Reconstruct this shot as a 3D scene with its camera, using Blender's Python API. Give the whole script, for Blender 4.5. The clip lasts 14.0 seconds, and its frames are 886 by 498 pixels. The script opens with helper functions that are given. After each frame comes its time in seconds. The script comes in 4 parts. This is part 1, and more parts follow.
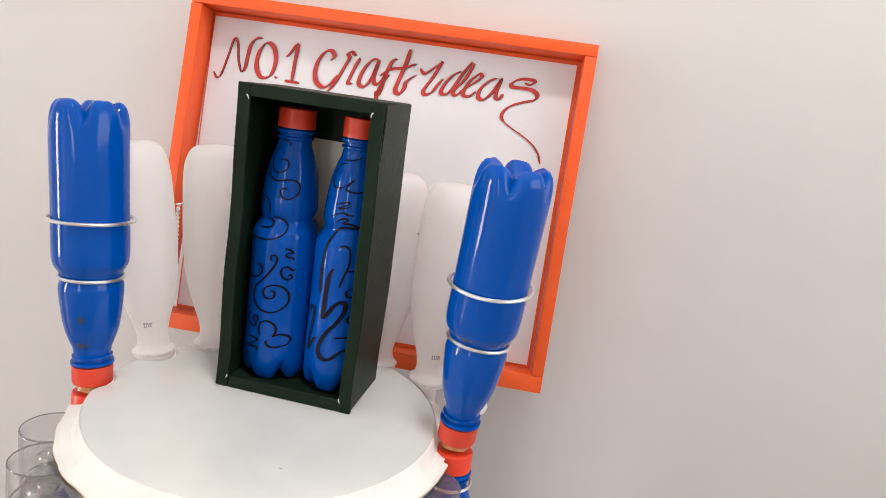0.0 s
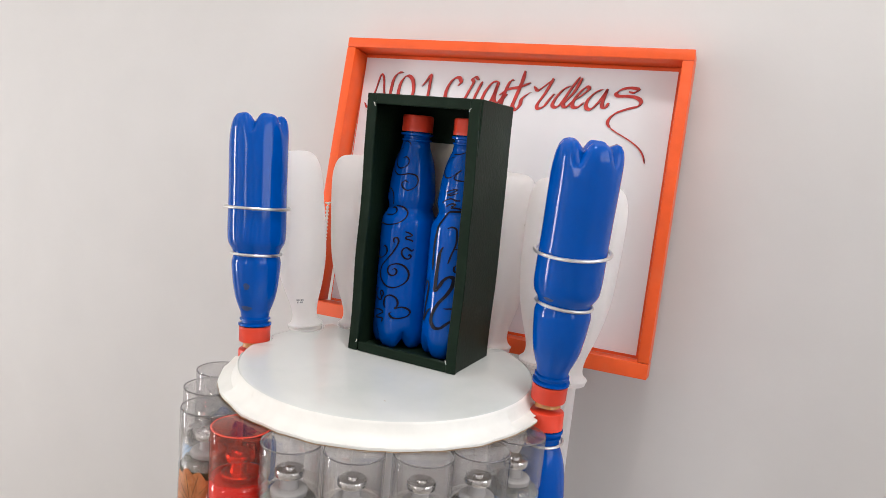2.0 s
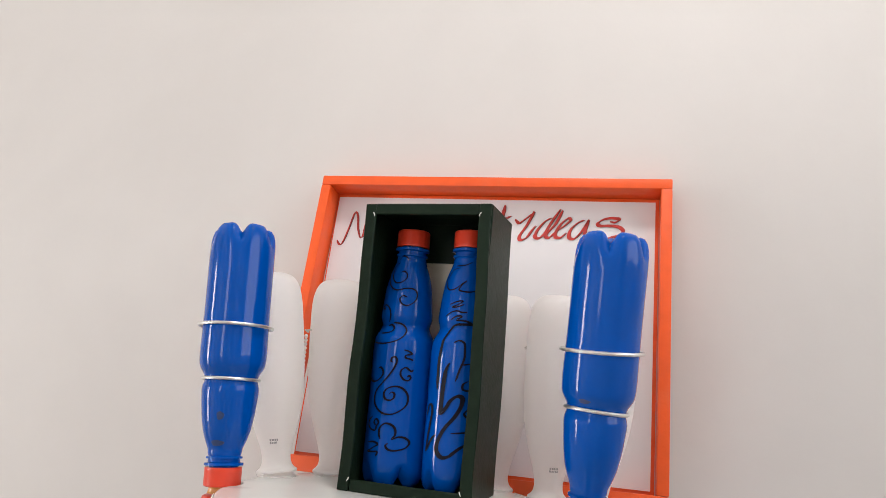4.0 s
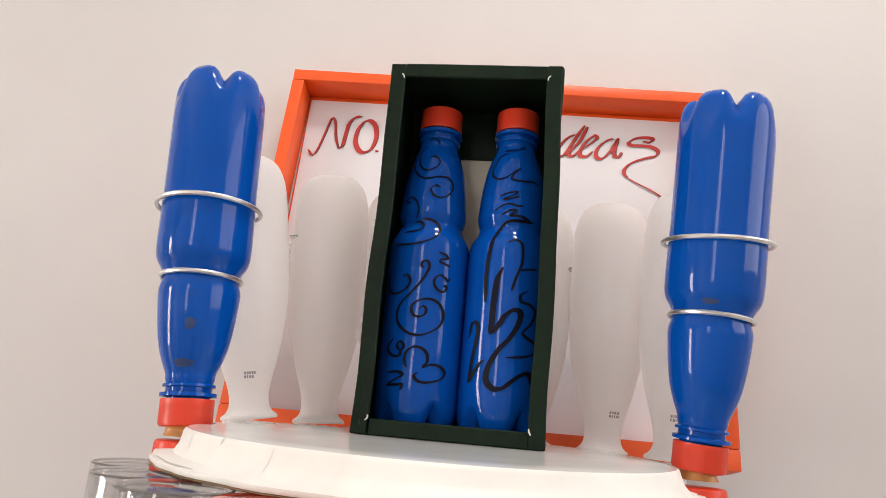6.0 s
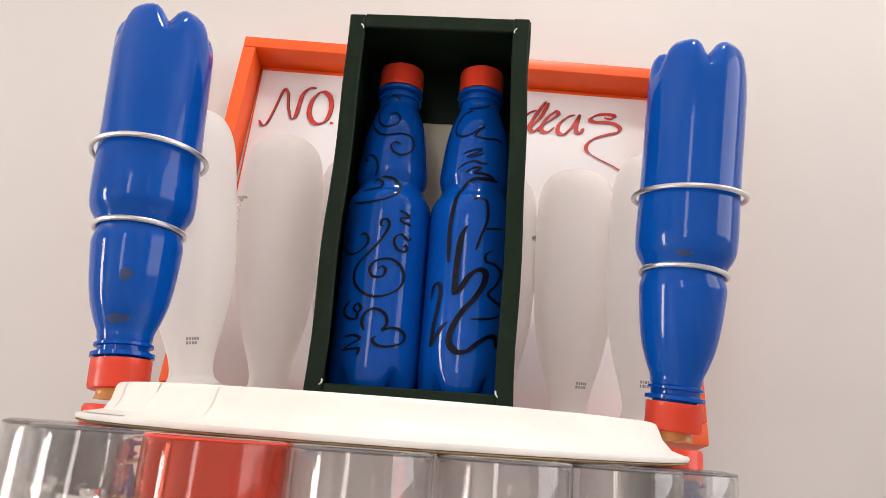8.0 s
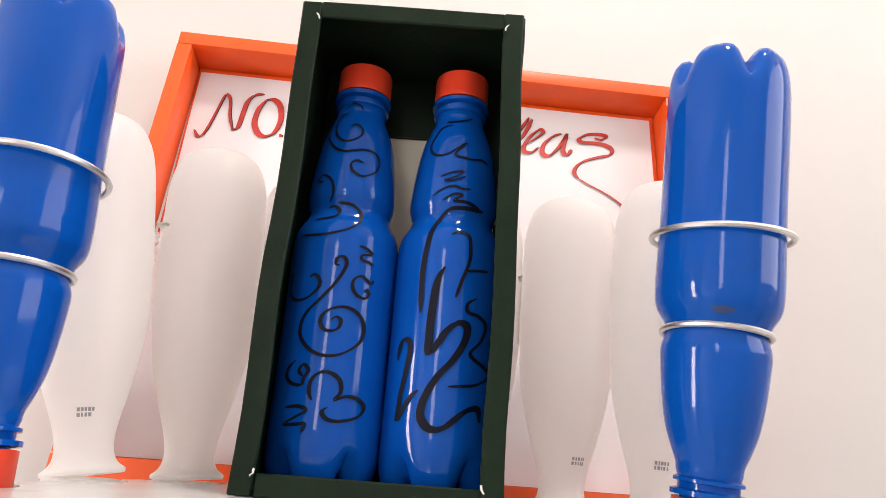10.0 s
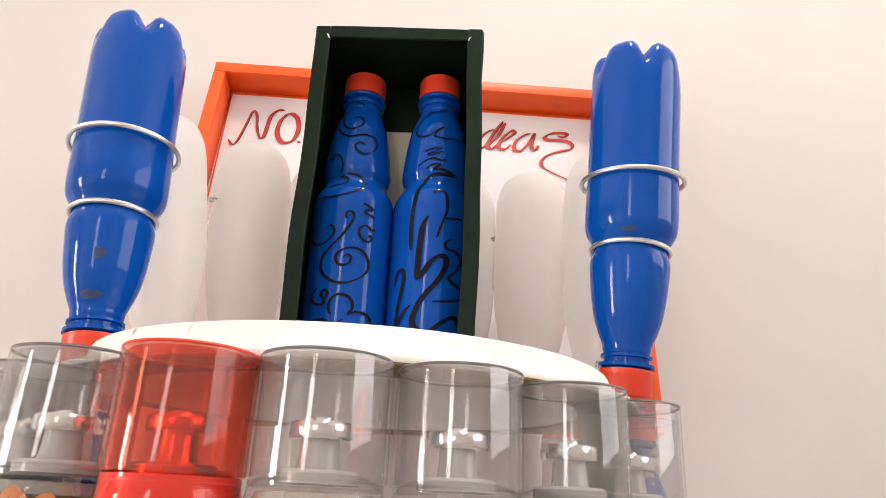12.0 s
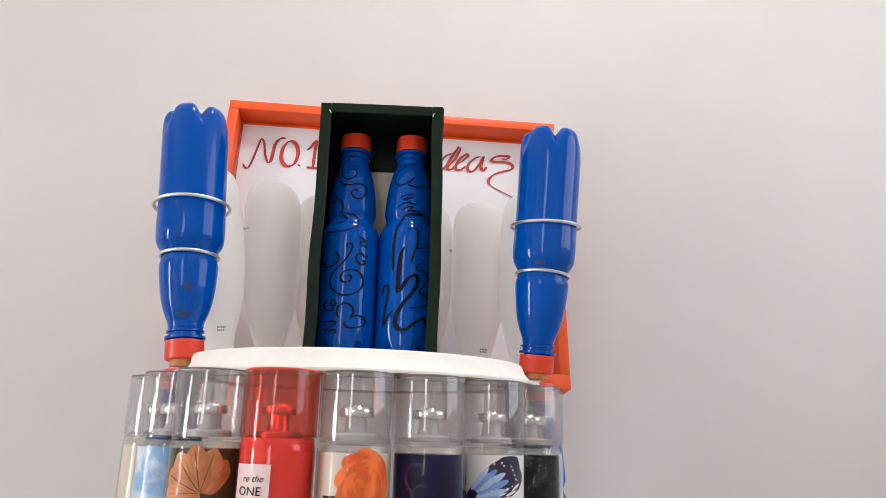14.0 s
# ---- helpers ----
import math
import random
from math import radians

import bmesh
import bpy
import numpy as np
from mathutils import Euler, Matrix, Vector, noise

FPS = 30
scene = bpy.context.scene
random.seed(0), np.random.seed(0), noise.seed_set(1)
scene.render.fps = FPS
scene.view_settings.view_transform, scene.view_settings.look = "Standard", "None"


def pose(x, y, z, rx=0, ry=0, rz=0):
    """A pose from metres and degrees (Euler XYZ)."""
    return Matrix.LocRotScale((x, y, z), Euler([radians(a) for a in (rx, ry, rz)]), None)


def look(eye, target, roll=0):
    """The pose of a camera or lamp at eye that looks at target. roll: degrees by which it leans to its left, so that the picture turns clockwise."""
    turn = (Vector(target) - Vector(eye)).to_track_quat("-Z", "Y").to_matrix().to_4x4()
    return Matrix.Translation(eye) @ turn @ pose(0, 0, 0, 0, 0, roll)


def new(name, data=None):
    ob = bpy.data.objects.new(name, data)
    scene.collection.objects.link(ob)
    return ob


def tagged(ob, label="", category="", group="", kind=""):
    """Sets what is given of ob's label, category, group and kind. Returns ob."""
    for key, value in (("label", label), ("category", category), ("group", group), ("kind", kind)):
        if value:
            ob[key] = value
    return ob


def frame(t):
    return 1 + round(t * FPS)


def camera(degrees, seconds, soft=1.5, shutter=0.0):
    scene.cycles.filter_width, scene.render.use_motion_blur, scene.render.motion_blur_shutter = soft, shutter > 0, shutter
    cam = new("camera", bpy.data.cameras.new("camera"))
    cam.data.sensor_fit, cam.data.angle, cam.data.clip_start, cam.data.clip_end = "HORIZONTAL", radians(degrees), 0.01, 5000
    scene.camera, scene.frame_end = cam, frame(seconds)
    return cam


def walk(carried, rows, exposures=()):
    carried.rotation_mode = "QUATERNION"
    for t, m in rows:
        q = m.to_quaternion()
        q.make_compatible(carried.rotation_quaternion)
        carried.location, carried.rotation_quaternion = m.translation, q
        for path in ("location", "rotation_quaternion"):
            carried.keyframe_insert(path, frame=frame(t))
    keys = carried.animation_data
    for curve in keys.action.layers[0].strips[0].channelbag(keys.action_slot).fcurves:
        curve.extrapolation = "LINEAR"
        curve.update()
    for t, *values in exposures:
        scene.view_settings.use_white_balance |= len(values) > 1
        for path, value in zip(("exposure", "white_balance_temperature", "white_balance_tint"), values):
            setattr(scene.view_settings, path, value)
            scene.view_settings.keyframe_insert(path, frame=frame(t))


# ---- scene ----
cam = camera(64.5, 14.0, soft=0.8)
EXPOSURES = [(0.0, -0.02, 6450, 11), (1.5, -0.09, 6350, 11), (2.5, -0.09, 6150, 8), (5.0, -0.15, 6650, 12), (6.0, -0.09, 6700, 13), (7.5, -0.02, 6750, 14), (9.0, 0.08, 6750, 14),
             (11.5, 0.58, 6850, 15), (12.0, 0.18, 6950, 14), (12.5, 0.03, 6650, 11), (13.5, -0.08, 6300, 10), (14.0, -0.12, 6250, 11)]
PATH = [
    (0, (0.218, -0.537, 0.482), (-0.121, 1.384, 0.043), 8.2),
    (0.5, (0.208, -0.548, 0.47), (-0.219, 1.373, 0.117), 4.8),
    (1, (0.262, -0.555, 0.46), (-0.306, 1.336, 0.143), 5.0),
    (1.5, (0.299, -0.572, 0.44), (-0.576, 1.197, 0.113), 4.9),
    (2, (0.337, -0.601, 0.419), (-0.546, 1.17, 0.132), 5.4),
    (2.5, (0.381, -0.634, 0.438), (-0.575, 1.1, 0.161), 5.0),
    (2.7, (0.393, -0.642, 0.428), (-0.523, 1.132, 0.298), 3.5),
    (4.8, (0.117, -0.545, 0.246), (-0.435, 1.337, 0.638), 7.4),
    (5, (0.106, -0.531, 0.237), (-0.462, 1.346, 0.63), 8.8),
    (5.5, (0.082, -0.49, 0.227), (-0.377, 1.407, 0.666), 6.5),
    (6, (0.058, -0.46, 0.216), (-0.237, 1.463, 0.679), 5.1),
    (6.5, (0.058, -0.438, 0.204), (-0.274, 1.477, 0.675), 5.2),
    (7, (0.067, -0.413, 0.213), (-0.281, 1.502, 0.672), 4.8),
    (7.5, (0.06, -0.41, 0.204), (-0.171, 1.517, 0.685), 4.4),
    (8, (0.049, -0.424, 0.182), (-0.107, 1.499, 0.71), 4.4),
    (8.5, (0.044, -0.381, 0.194), (-0.089, 1.543, 0.724), 4.8),
    (9, (0.039, -0.348, 0.219), (-0.016, 1.587, 0.722), 5.0),
    (9.2, (0.033, -0.338, 0.222), (-0.022, 1.588, 0.759), 5.2),
    (11.3, (0.038, -0.34, 0.2), (0.031, 1.556, 0.836), 2.3),
    (11.5, (0.043, -0.365, 0.181), (0.006, 1.504, 0.892), 3.0),
    (12, (0.057, -0.432, 0.126), (-0.016, 1.438, 0.831), 2.7),
    (12.5, (0.059, -0.515, 0.089), (-0.048, 1.354, 0.794), 2.0),
    (13, (0.049, -0.585, 0.1), (-0.068, 1.349, 0.597), 4.4),
    (13.5, (0.047, -0.64, 0.133), (0.001, 1.313, 0.565), 5.4),
    (14, (0.05, -0.658, 0.136), (0.096, 1.272, 0.658), 1.5),
]
walk(cam, [(t, look(eye, target, roll)) for t, eye, target, roll in PATH], EXPOSURES)

# ------------------------------------------------------------ world and light
world = bpy.data.worlds.new("world")
scene.world = world
world.use_nodes = True
wn = world.node_tree
sky = wn.nodes.new("ShaderNodeTexSky")
sky.sky_type = "NISHITA"
sky.sun_disc = False
sky.sun_elevation, sky.sun_rotation = radians(38), radians(250)
wn.links.new(sky.outputs[0], wn.nodes["Background"].inputs[0])
wn.nodes["Background"].inputs[1].default_value = 0.12


def area_light(name, m, w, h, power, colour):
    la = bpy.data.lights.new(name, "AREA")
    la.shape, la.size, la.size_y, la.energy, la.color = "RECTANGLE", w, h, power, colour
    ob = new(name, la)
    ob.matrix_world = m
    return ob


YAW = 5.02
ROOM = pose(0, 0.2168, 0, 0, 0, YAW)      # the back wall runs along the local x axis at local y = 0
LAMP = (0.25, -0.62, 1.66)               # the ceiling lamp, in the room's own axes
# three unseen daylight sources, added to balance the wall and the bottles' highlights
area_light("added_daylight_side", ROOM @ pose(-3.38, -1.60, 0.10, 0, -90, 0), 1.6, 0.5, 60, (1.0, 0.96, 0.93))
area_light("added_daylight_rear", ROOM @ pose(-0.75, -2.58, 0.80, 90, 0, 0), 0.3, 1.0, 6.5, (1.0, 0.945, 0.90))
area_light("added_daylight_high", ROOM @ pose(1.98, -1.05, 1.10, 0, 90, 0), 1.2, 1.6, 22, (1.0, 0.965, 0.94))
area_light("ceiling_lamp_light", ROOM @ pose(*LAMP), 0.22, 0.22, 10.5, (1.0, 0.95, 0.90)).data.shape = "DISK"

# ------------------------------------------------------------ materials


def mat(name, colour, rough=0.5, metal=0.0, vary=0.12, scale=40.0, bump=0.0, bump_scale=200.0, spec=0.5, coat=0.0, blotch=None, blotch_scale=6.0, blotch_cut=(0.55, 0.7)):
    m = bpy.data.materials.new(name)
    m.use_nodes = True
    t = m.node_tree
    b = t.nodes["Principled BSDF"]
    co = t.nodes.new("ShaderNodeTexCoord")
    n1 = t.nodes.new("ShaderNodeTexNoise")
    n1.inputs["Scale"].default_value, n1.inputs["Detail"].default_value = scale, 6
    n2 = t.nodes.new("ShaderNodeTexNoise")
    n2.inputs["Scale"].default_value, n2.inputs["Detail"].default_value = scale * 0.15, 3
    add = t.nodes.new("ShaderNodeMath")
    add.operation = "ADD"
    ramp = t.nodes.new("ShaderNodeMapRange")
    ramp.inputs[1].default_value, ramp.inputs[2].default_value = 0.7, 1.3
    ramp.inputs[3].default_value, ramp.inputs[4].default_value = 1 - vary, 1 + vary
    mul = t.nodes.new("ShaderNodeVectorMath")
    mul.operation = "SCALE"
    mul.inputs[0].default_value = colour
    t.links.new(co.outputs["Object"], n1.inputs["Vector"])
    t.links.new(co.outputs["Object"], n2.inputs["Vector"])
    t.links.new(n1.outputs[0], add.inputs[0])
    t.links.new(n2.outputs[0], add.inputs[1])
    t.links.new(add.outputs[0], ramp.inputs[0])
    t.links.new(ramp.outputs[0], mul.inputs[3])
    out = mul.outputs[0]
    if blotch:
        n3 = t.nodes.new("ShaderNodeTexNoise")
        n3.inputs["Scale"].default_value, n3.inputs["Detail"].default_value = blotch_scale, 5
        t.links.new(co.outputs["Object"], n3.inputs["Vector"])
        r3 = t.nodes.new("ShaderNodeMapRange")
        r3.inputs[1].default_value, r3.inputs[2].default_value = blotch_cut
        t.links.new(n3.outputs[0], r3.inputs[0])
        mx = t.nodes.new("ShaderNodeMix")
        mx.data_type = "RGBA"
        mx.inputs[7].default_value = (*blotch, 1)
        t.links.new(r3.outputs[0], mx.inputs[0])
        t.links.new(out, mx.inputs[6])
        out = mx.outputs[2]
    t.links.new(out, b.inputs["Base Color"])
    rr = t.nodes.new("ShaderNodeMapRange")
    rr.inputs[3].default_value, rr.inputs[4].default_value = max(rough - 0.06, 0.02), min(rough + 0.06, 1)
    t.links.new(n1.outputs[0], rr.inputs[0])
    t.links.new(rr.outputs[0], b.inputs["Roughness"])
    b.inputs["Metallic"].default_value = metal
    b.inputs["Specular IOR Level"].default_value = spec
    b.inputs["Coat Weight"].default_value = coat
    b.inputs["Coat Roughness"].default_value = 0.05
    if bump:
        nb = t.nodes.new("ShaderNodeTexNoise")
        nb.inputs["Scale"].default_value, nb.inputs["Detail"].default_value = bump_scale, 4
        bp = t.nodes.new("ShaderNodeBump")
        bp.inputs["Strength"].default_value, bp.inputs["Distance"].default_value = bump, 0.002
        t.links.new(co.outputs["Object"], nb.inputs["Vector"])
        t.links.new(nb.outputs[0], bp.inputs["Height"])
        t.links.new(bp.outputs[0], b.inputs["Normal"])
    return m


def clear(name, tint, gloss=0.04, ior=1.5, haze=0.10):
    """Thin clear plastic: lets light through with a tint, and shines at the rim."""
    m = bpy.data.materials.new(name)
    m.use_nodes = True
    t = m.node_tree
    t.nodes.remove(t.nodes["Principled BSDF"])
    tr = t.nodes.new("ShaderNodeBsdfTransparent")
    tr.inputs[0].default_value = (*tint, 1)
    gl = t.nodes.new("ShaderNodeBsdfGlossy")
    gl.inputs["Roughness"].default_value = gloss
    lw = t.nodes.new("ShaderNodeLayerWeight")
    lw.inputs[0].default_value = 0.5
    pw = t.nodes.new("ShaderNodeMath")
    pw.operation, pw.inputs[1].default_value = "POWER", 4.0
    fr = t.nodes.new("ShaderNodeMapRange")
    f0 = ((ior - 1) / (ior + 1)) ** 2
    fr.inputs[3].default_value, fr.inputs[4].default_value = f0, 0.75
    t.links.new(lw.outputs["Facing"], pw.inputs[0])
    t.links.new(pw.outputs[0], fr.inputs[0])
    mx = t.nodes.new("ShaderNodeMixShader")
    t.links.new(fr.outputs[0], mx.inputs[0])
    di = t.nodes.new("ShaderNodeBsdfDiffuse")
    di.inputs[0].default_value = (*(min(1, c * 1.02) for c in tint), 1)
    hz = t.nodes.new("ShaderNodeMixShader")
    hz.inputs[0].default_value = haze
    t.links.new(tr.outputs[0], hz.inputs[1])
    t.links.new(di.outputs[0], hz.inputs[2])
    t.links.new(hz.outputs[0], mx.inputs[1])
    t.links.new(gl.outputs[0], mx.inputs[2])
    t.links.new(mx.outputs[0], t.nodes["Material Output"].inputs[0])
    return m


WALL = mat("wall_paint", (0.640, 0.622, 0.611), 0.6, vary=0.03, scale=9, bump=0.16, bump_scale=45, blotch=(0.592, 0.570, 0.554), blotch_scale=2.2, blotch_cut=(0.5, 0.8))
CEIL = mat("ceiling_paint", (0.85, 0.84, 0.82), 0.8, vary=0.03, scale=8, bump=0.1)
FLOOR = mat("floor_tile", (0.42, 0.38, 0.33), 0.35, vary=0.12, scale=6, bump=0.05)
TABLE = mat("table_cloth_white", (0.62, 0.58, 0.54), 0.6, vary=0.2, scale=25, bump=0.1)
ORANGE = mat("orange_card", (0.84, 0.100, 0.011), 0.42, vary=0.07, scale=60, bump=0.12, bump_scale=350, blotch=(0.80, 0.13, 0.035), blotch_scale=20, blotch_cut=(0.55, 0.8))
BROWN = mat("brown_card", (0.36, 0.24, 0.13), 0.8, vary=0.25, scale=120, bump=0.3)
PAPER = mat("white_paper", (0.73, 0.715, 0.735), 0.55, vary=0.02, scale=30, bump=0.06, bump_scale=25)
INK_RED = mat("red_ink", (0.46, 0.03, 0.022), 0.5, vary=0.3, scale=180)
INK_BLACK = mat("black_ink", (0.03, 0.015, 0.015), 0.5, vary=0.2, scale=90)
GREEN = mat("dark_green_card", (0.009, 0.019, 0.011), 0.42, vary=0.2, scale=80, bump=0.15, bump_scale=300, spec=0.10, blotch=(0.014, 0.026, 0.016), blotch_scale=14)
PALECARD = mat("cream_card", (0.82, 0.77, 0.63), 0.6, vary=0.05, scale=40)
WORN = mat("worn_white_fibre", (0.72, 0.72, 0.68), 0.8, vary=0.1, scale=200)
BLUE = mat("blue_plastic", (0.0, 0.072, 0.395), 0.07, vary=0.08, scale=25, bump=0.03, bump_scale=60, spec=0.25)
SMUDGE = mat("grey_smudge", (0.020, 0.048, 0.150), 0.4, vary=0.3, scale=300)
PAINT_BLACK = mat("black_paint", (0.003, 0.004, 0.012), 0.5, vary=0.25, scale=200, bump=0.1, spec=0.15)
REDCAP = mat("red_cap_plastic", (0.76, 0.055, 0.022), 0.35, vary=0.08, scale=70, bump=0.05)
STEEL = mat("steel_wire", (0.72, 0.72, 0.70), 0.36, metal=1.0, vary=0.1, scale=300)
WHITE = mat("white_bottle_plastic", (0.97, 0.955, 0.945), 0.33, vary=0.025, scale=30, bump=0.03, bump_scale=40, spec=0.35)
WB = WHITE.node_tree
_tl = WB.nodes.new("ShaderNodeBsdfTranslucent")
_tl.inputs[0].default_value = (0.985, 0.975, 0.965, 1)
_mx = WB.nodes.new("ShaderNodeMixShader")
_mx.inputs[0].default_value = 0.60
WB.links.new(WB.nodes["Principled BSDF"].outputs[0], _mx.inputs[1])
WB.links.new(_tl.outputs[0], _mx.inputs[2])
WB.links.new(_mx.outputs[0], WB.nodes["Material Output"].inputs[0])
GREYINK = mat("grey_print", (0.34, 0.34, 0.36), 0.6, vary=0.2, scale=300)
# the grey-green second colour paints in cloudy reflections and shade on the gloss
DISC = mat("white_gloss_board", (0.69, 0.70, 0.67), 0.16, vary=0.03, scale=14, bump=0.02, bump_scale=15, blotch=(0.60, 0.63, 0.60), blotch_scale=9, blotch_cut=(0.48, 0.70))
DISCPAPER = mat("cream_paper_strip", (0.82, 0.81, 0.765), 0.45, vary=0.06, scale=45, bump=0.15, bump_scale=70)
GLUE = mat("amber_glue", (0.55, 0.25, 0.07), 0.25, vary=0.25, scale=150, bump=0.2)
CAPCLEAR = clear("clear_cap", (0.965, 0.96, 0.96), ior=1.75, haze=0.03)
CAPRED = clear("red_clear_cap", (0.97, 0.50, 0.40), haze=0.05)
BODYCLEAR = clear("clear_bottle", (0.99, 0.99, 0.985), ior=1.36, haze=0.0)
LIQUID = clear("pale_liquid", (0.95, 0.93, 0.88), haze=0.22)
RIM = mat("grey_cap_rim", (0.16, 0.15, 0.15), 0.25, vary=0.1, scale=80)
BODYRED = clear("red_bottle", (0.96, 0.40, 0.32), ior=1.6, haze=0.03)
ROSEGOLD = mat("coral_metal", (0.85, 0.36, 0.26), 0.2, metal=1.0, vary=0.08, scale=200)
SILVER = mat("silver_button", (0.80, 0.79, 0.78), 0.16, metal=1.0, vary=0.08, scale=200)
COLLAR = mat("frosted_collar", (0.46, 0.455, 0.45), 0.22, vary=0.05, scale=80, spec=0.6)
LEAFM = mat("green_leaf", (0.035, 0.10, 0.025), 0.4, vary=0.3, scale=60)

# ------------------------------------------------------------ mesh helpers


def finish(name, bm, material, smooth=True, angle=38):
    bmesh.ops.recalc_face_normals(bm, faces=bm.faces[:])
    me = bpy.data.meshes.new(name)
    for f in bm.faces:
        f.smooth = smooth
    if smooth:
        for e in bm.edges:
            if len(e.link_faces) == 2 and e.calc_face_angle(0) > radians(angle):
                e.smooth = False
    bm.to_mesh(me)
    bm.free()
    me.materials.append(material)
    return me


def part(name, bm, material, parent, label="", smooth=True):
    ob = new(name, finish(name, bm, material, smooth))
    if parent is not None:
        ob.parent = parent
    if label:
        ob["label"] = label
    return ob


def thing(name, m, label, category, group="", kind=""):
    ob = new(name)
    ob.matrix_world = m
    ob.empty_display_size = 0.02
    return tagged(ob, label, category, group, kind)


def box(x0, x1, y0, y1, z0, z1, bevel=0.0, bm=None, seg=2):
    bm = bm or bmesh.new()
    v = [bm.verts.new((x, y, z)) for x in (x0, x1) for y in (y0, y1) for z in (z0, z1)]
    made = [bm.faces.new([v[i] for i in f]) for f in ((0, 1, 3, 2), (4, 6, 7, 5), (0, 4, 5, 1), (2, 3, 7, 6), (0, 2, 6, 4), (1, 5, 7, 3))]
    if bevel:
        bmesh.ops.bevel(bm, geom=list({e for f in made for e in f.edges}), offset=bevel, segments=seg, affect="EDGES", profile=0.6)
    return bm


def smooth_profile(keys, steps=5):
    """Radius over height through a few keys, rounded by a spline."""
    out = []
    for i in range(len(keys) - 1):
        p0, p1, p2, p3 = keys[max(i - 1, 0)], keys[i], keys[i + 1], keys[min(i + 2, len(keys) - 1)]
        for k in range(steps):
            s = k / steps
            out.append(tuple(0.5 * (2 * p1[c] + (p2[c] - p0[c]) * s + (2 * p0[c] - 5 * p1[c] + 4 * p2[c] - p3[c]) * s * s
                                    + (3 * p1[c] - p0[c] - 3 * p2[c] + p3[c]) * s ** 3) for c in (0, 1)))
    return out + [keys[-1]]


def lathe(profile, n=40, shape=None, bm=None, close=True):
    """Turns (radius, height) pairs round z; shape(angle, r, z) may move a point's (r, z)."""
    bm = bm or bmesh.new()
    rings = []
    for r, z in profile:
        ring = []
        for k in range(n):
            a = 2 * math.pi * k / n
            rr, zz = shape(a, r, z) if shape else (r, z)
            ring.append(bm.verts.new((rr * math.cos(a), rr * math.sin(a), zz)))
        rings.append(ring)
    for a, b in zip(rings, rings[1:]):
        for k in range(n):
            bm.faces.new((a[k], a[(k + 1) % n], b[(k + 1) % n], b[k]))
    if close:
        for ring in (rings[0], rings[-1]):
            bm.faces.new(ring)
    return bm


def tube(points, r, n=10, closed=False, bm=None):
    bm = bm or bmesh.new()
    pts = [Vector(p) for p in points]
    rings, c = [], len(pts)
    side = None
    for i, p in enumerate(pts):
        d = (pts[(i + 1) % c] - pts[i - 1]) if closed else (pts[min(i + 1, c - 1)] - pts[max(i - 1, 0)])
        d.normalize()
        if side is None:
            side = d.orthogonal().normalized()
        side = (side - d * side.dot(d)).normalized()
        up = d.cross(side)
        rad = r(i / (c - 1)) if callable(r) else r
        rings.append([bm.verts.new(p + rad * (math.cos(2 * math.pi * k / n) * side + math.sin(2 * math.pi * k / n) * up)) for k in range(n)])
    pairs = list(zip(rings, rings[1:])) + ([(rings[-1], rings[0])] if closed else [])
    for a, b in pairs:
        for k in range(n):
            bm.faces.new((a[k], a[(k + 1) % n], b[(k + 1) % n], b[k]))
    if not closed:
        bm.faces.new(rings[0]), bm.faces.new(rings[-1])
    return bm


def spline(keys, steps=8):
    return smooth_profile(keys, steps)


def pen(keys, width, nib=40.0, floor=0.22, steps=8, taper=0.15):
    """A broad-nib stroke through 2D keys: left and right borders of the ribbon."""
    pts = spline(keys, steps)
    out = []
    for i, p in enumerate(pts):
        a, b = pts[max(i - 1, 0)], pts[min(i + 1, len(pts) - 1)]
        d = math.atan2(b[1] - a[1], b[0] - a[0])
        w = width * (floor + (1 - floor) * abs(math.sin(d - radians(nib))))
        s = i / max(len(pts) - 1, 1)
        w *= min(1, 0.35 + s / taper, 0.35 + (1 - s) / taper)
        nx, ny = -math.sin(d) * w / 2, math.cos(d) * w / 2
        out.append(((p[0] + nx, p[1] + ny), (p[0] - nx, p[1] - ny)))
    return out


def ribbon(bm, borders, place):
    rows = [(bm.verts.new(place(*l)), bm.verts.new(place(*r))) for l, r in borders]
    for (a, b), (c, d) in zip(rows, rows[1:]):
        bm.faces.new((a, b, d, c))


def blob(bm, place, cx, cy, radius, turn=0.0, squash=1.0, n=20, rings=3, wave=None):
    """A filled, rounded patch laid on a surface by place(u, v)."""
    c, s = math.cos(turn), math.sin(turn)
    centre = bm.verts.new(place(cx, cy))
    last = None
    for j in range(1, rings + 1):
        ring = []
        for k in range(n):
            a = 2 * math.pi * k / n
            r = radius * j / rings * (wave(a) if wave else 1)
            u, v = r * math.cos(a), r * math.sin(a) * squash
            ring.append(bm.verts.new(place(cx + c * u - s * v, cy + s * u + c * v)))
        for k in range(n):
            if last:
                bm.faces.new((last[k], last[(k + 1) % n], ring[(k + 1) % n], ring[k]))
            else:
                bm.faces.new((centre, ring[k], ring[(k + 1) % n]))
        last = ring


# ------------------------------------------------------------ the room


def room_part(name, bm, material, label):
    ob = part(name, bm, material, None, smooth=False)
    ob.matrix_world = ROOM
    return tagged(ob, label, "", "", "structure")


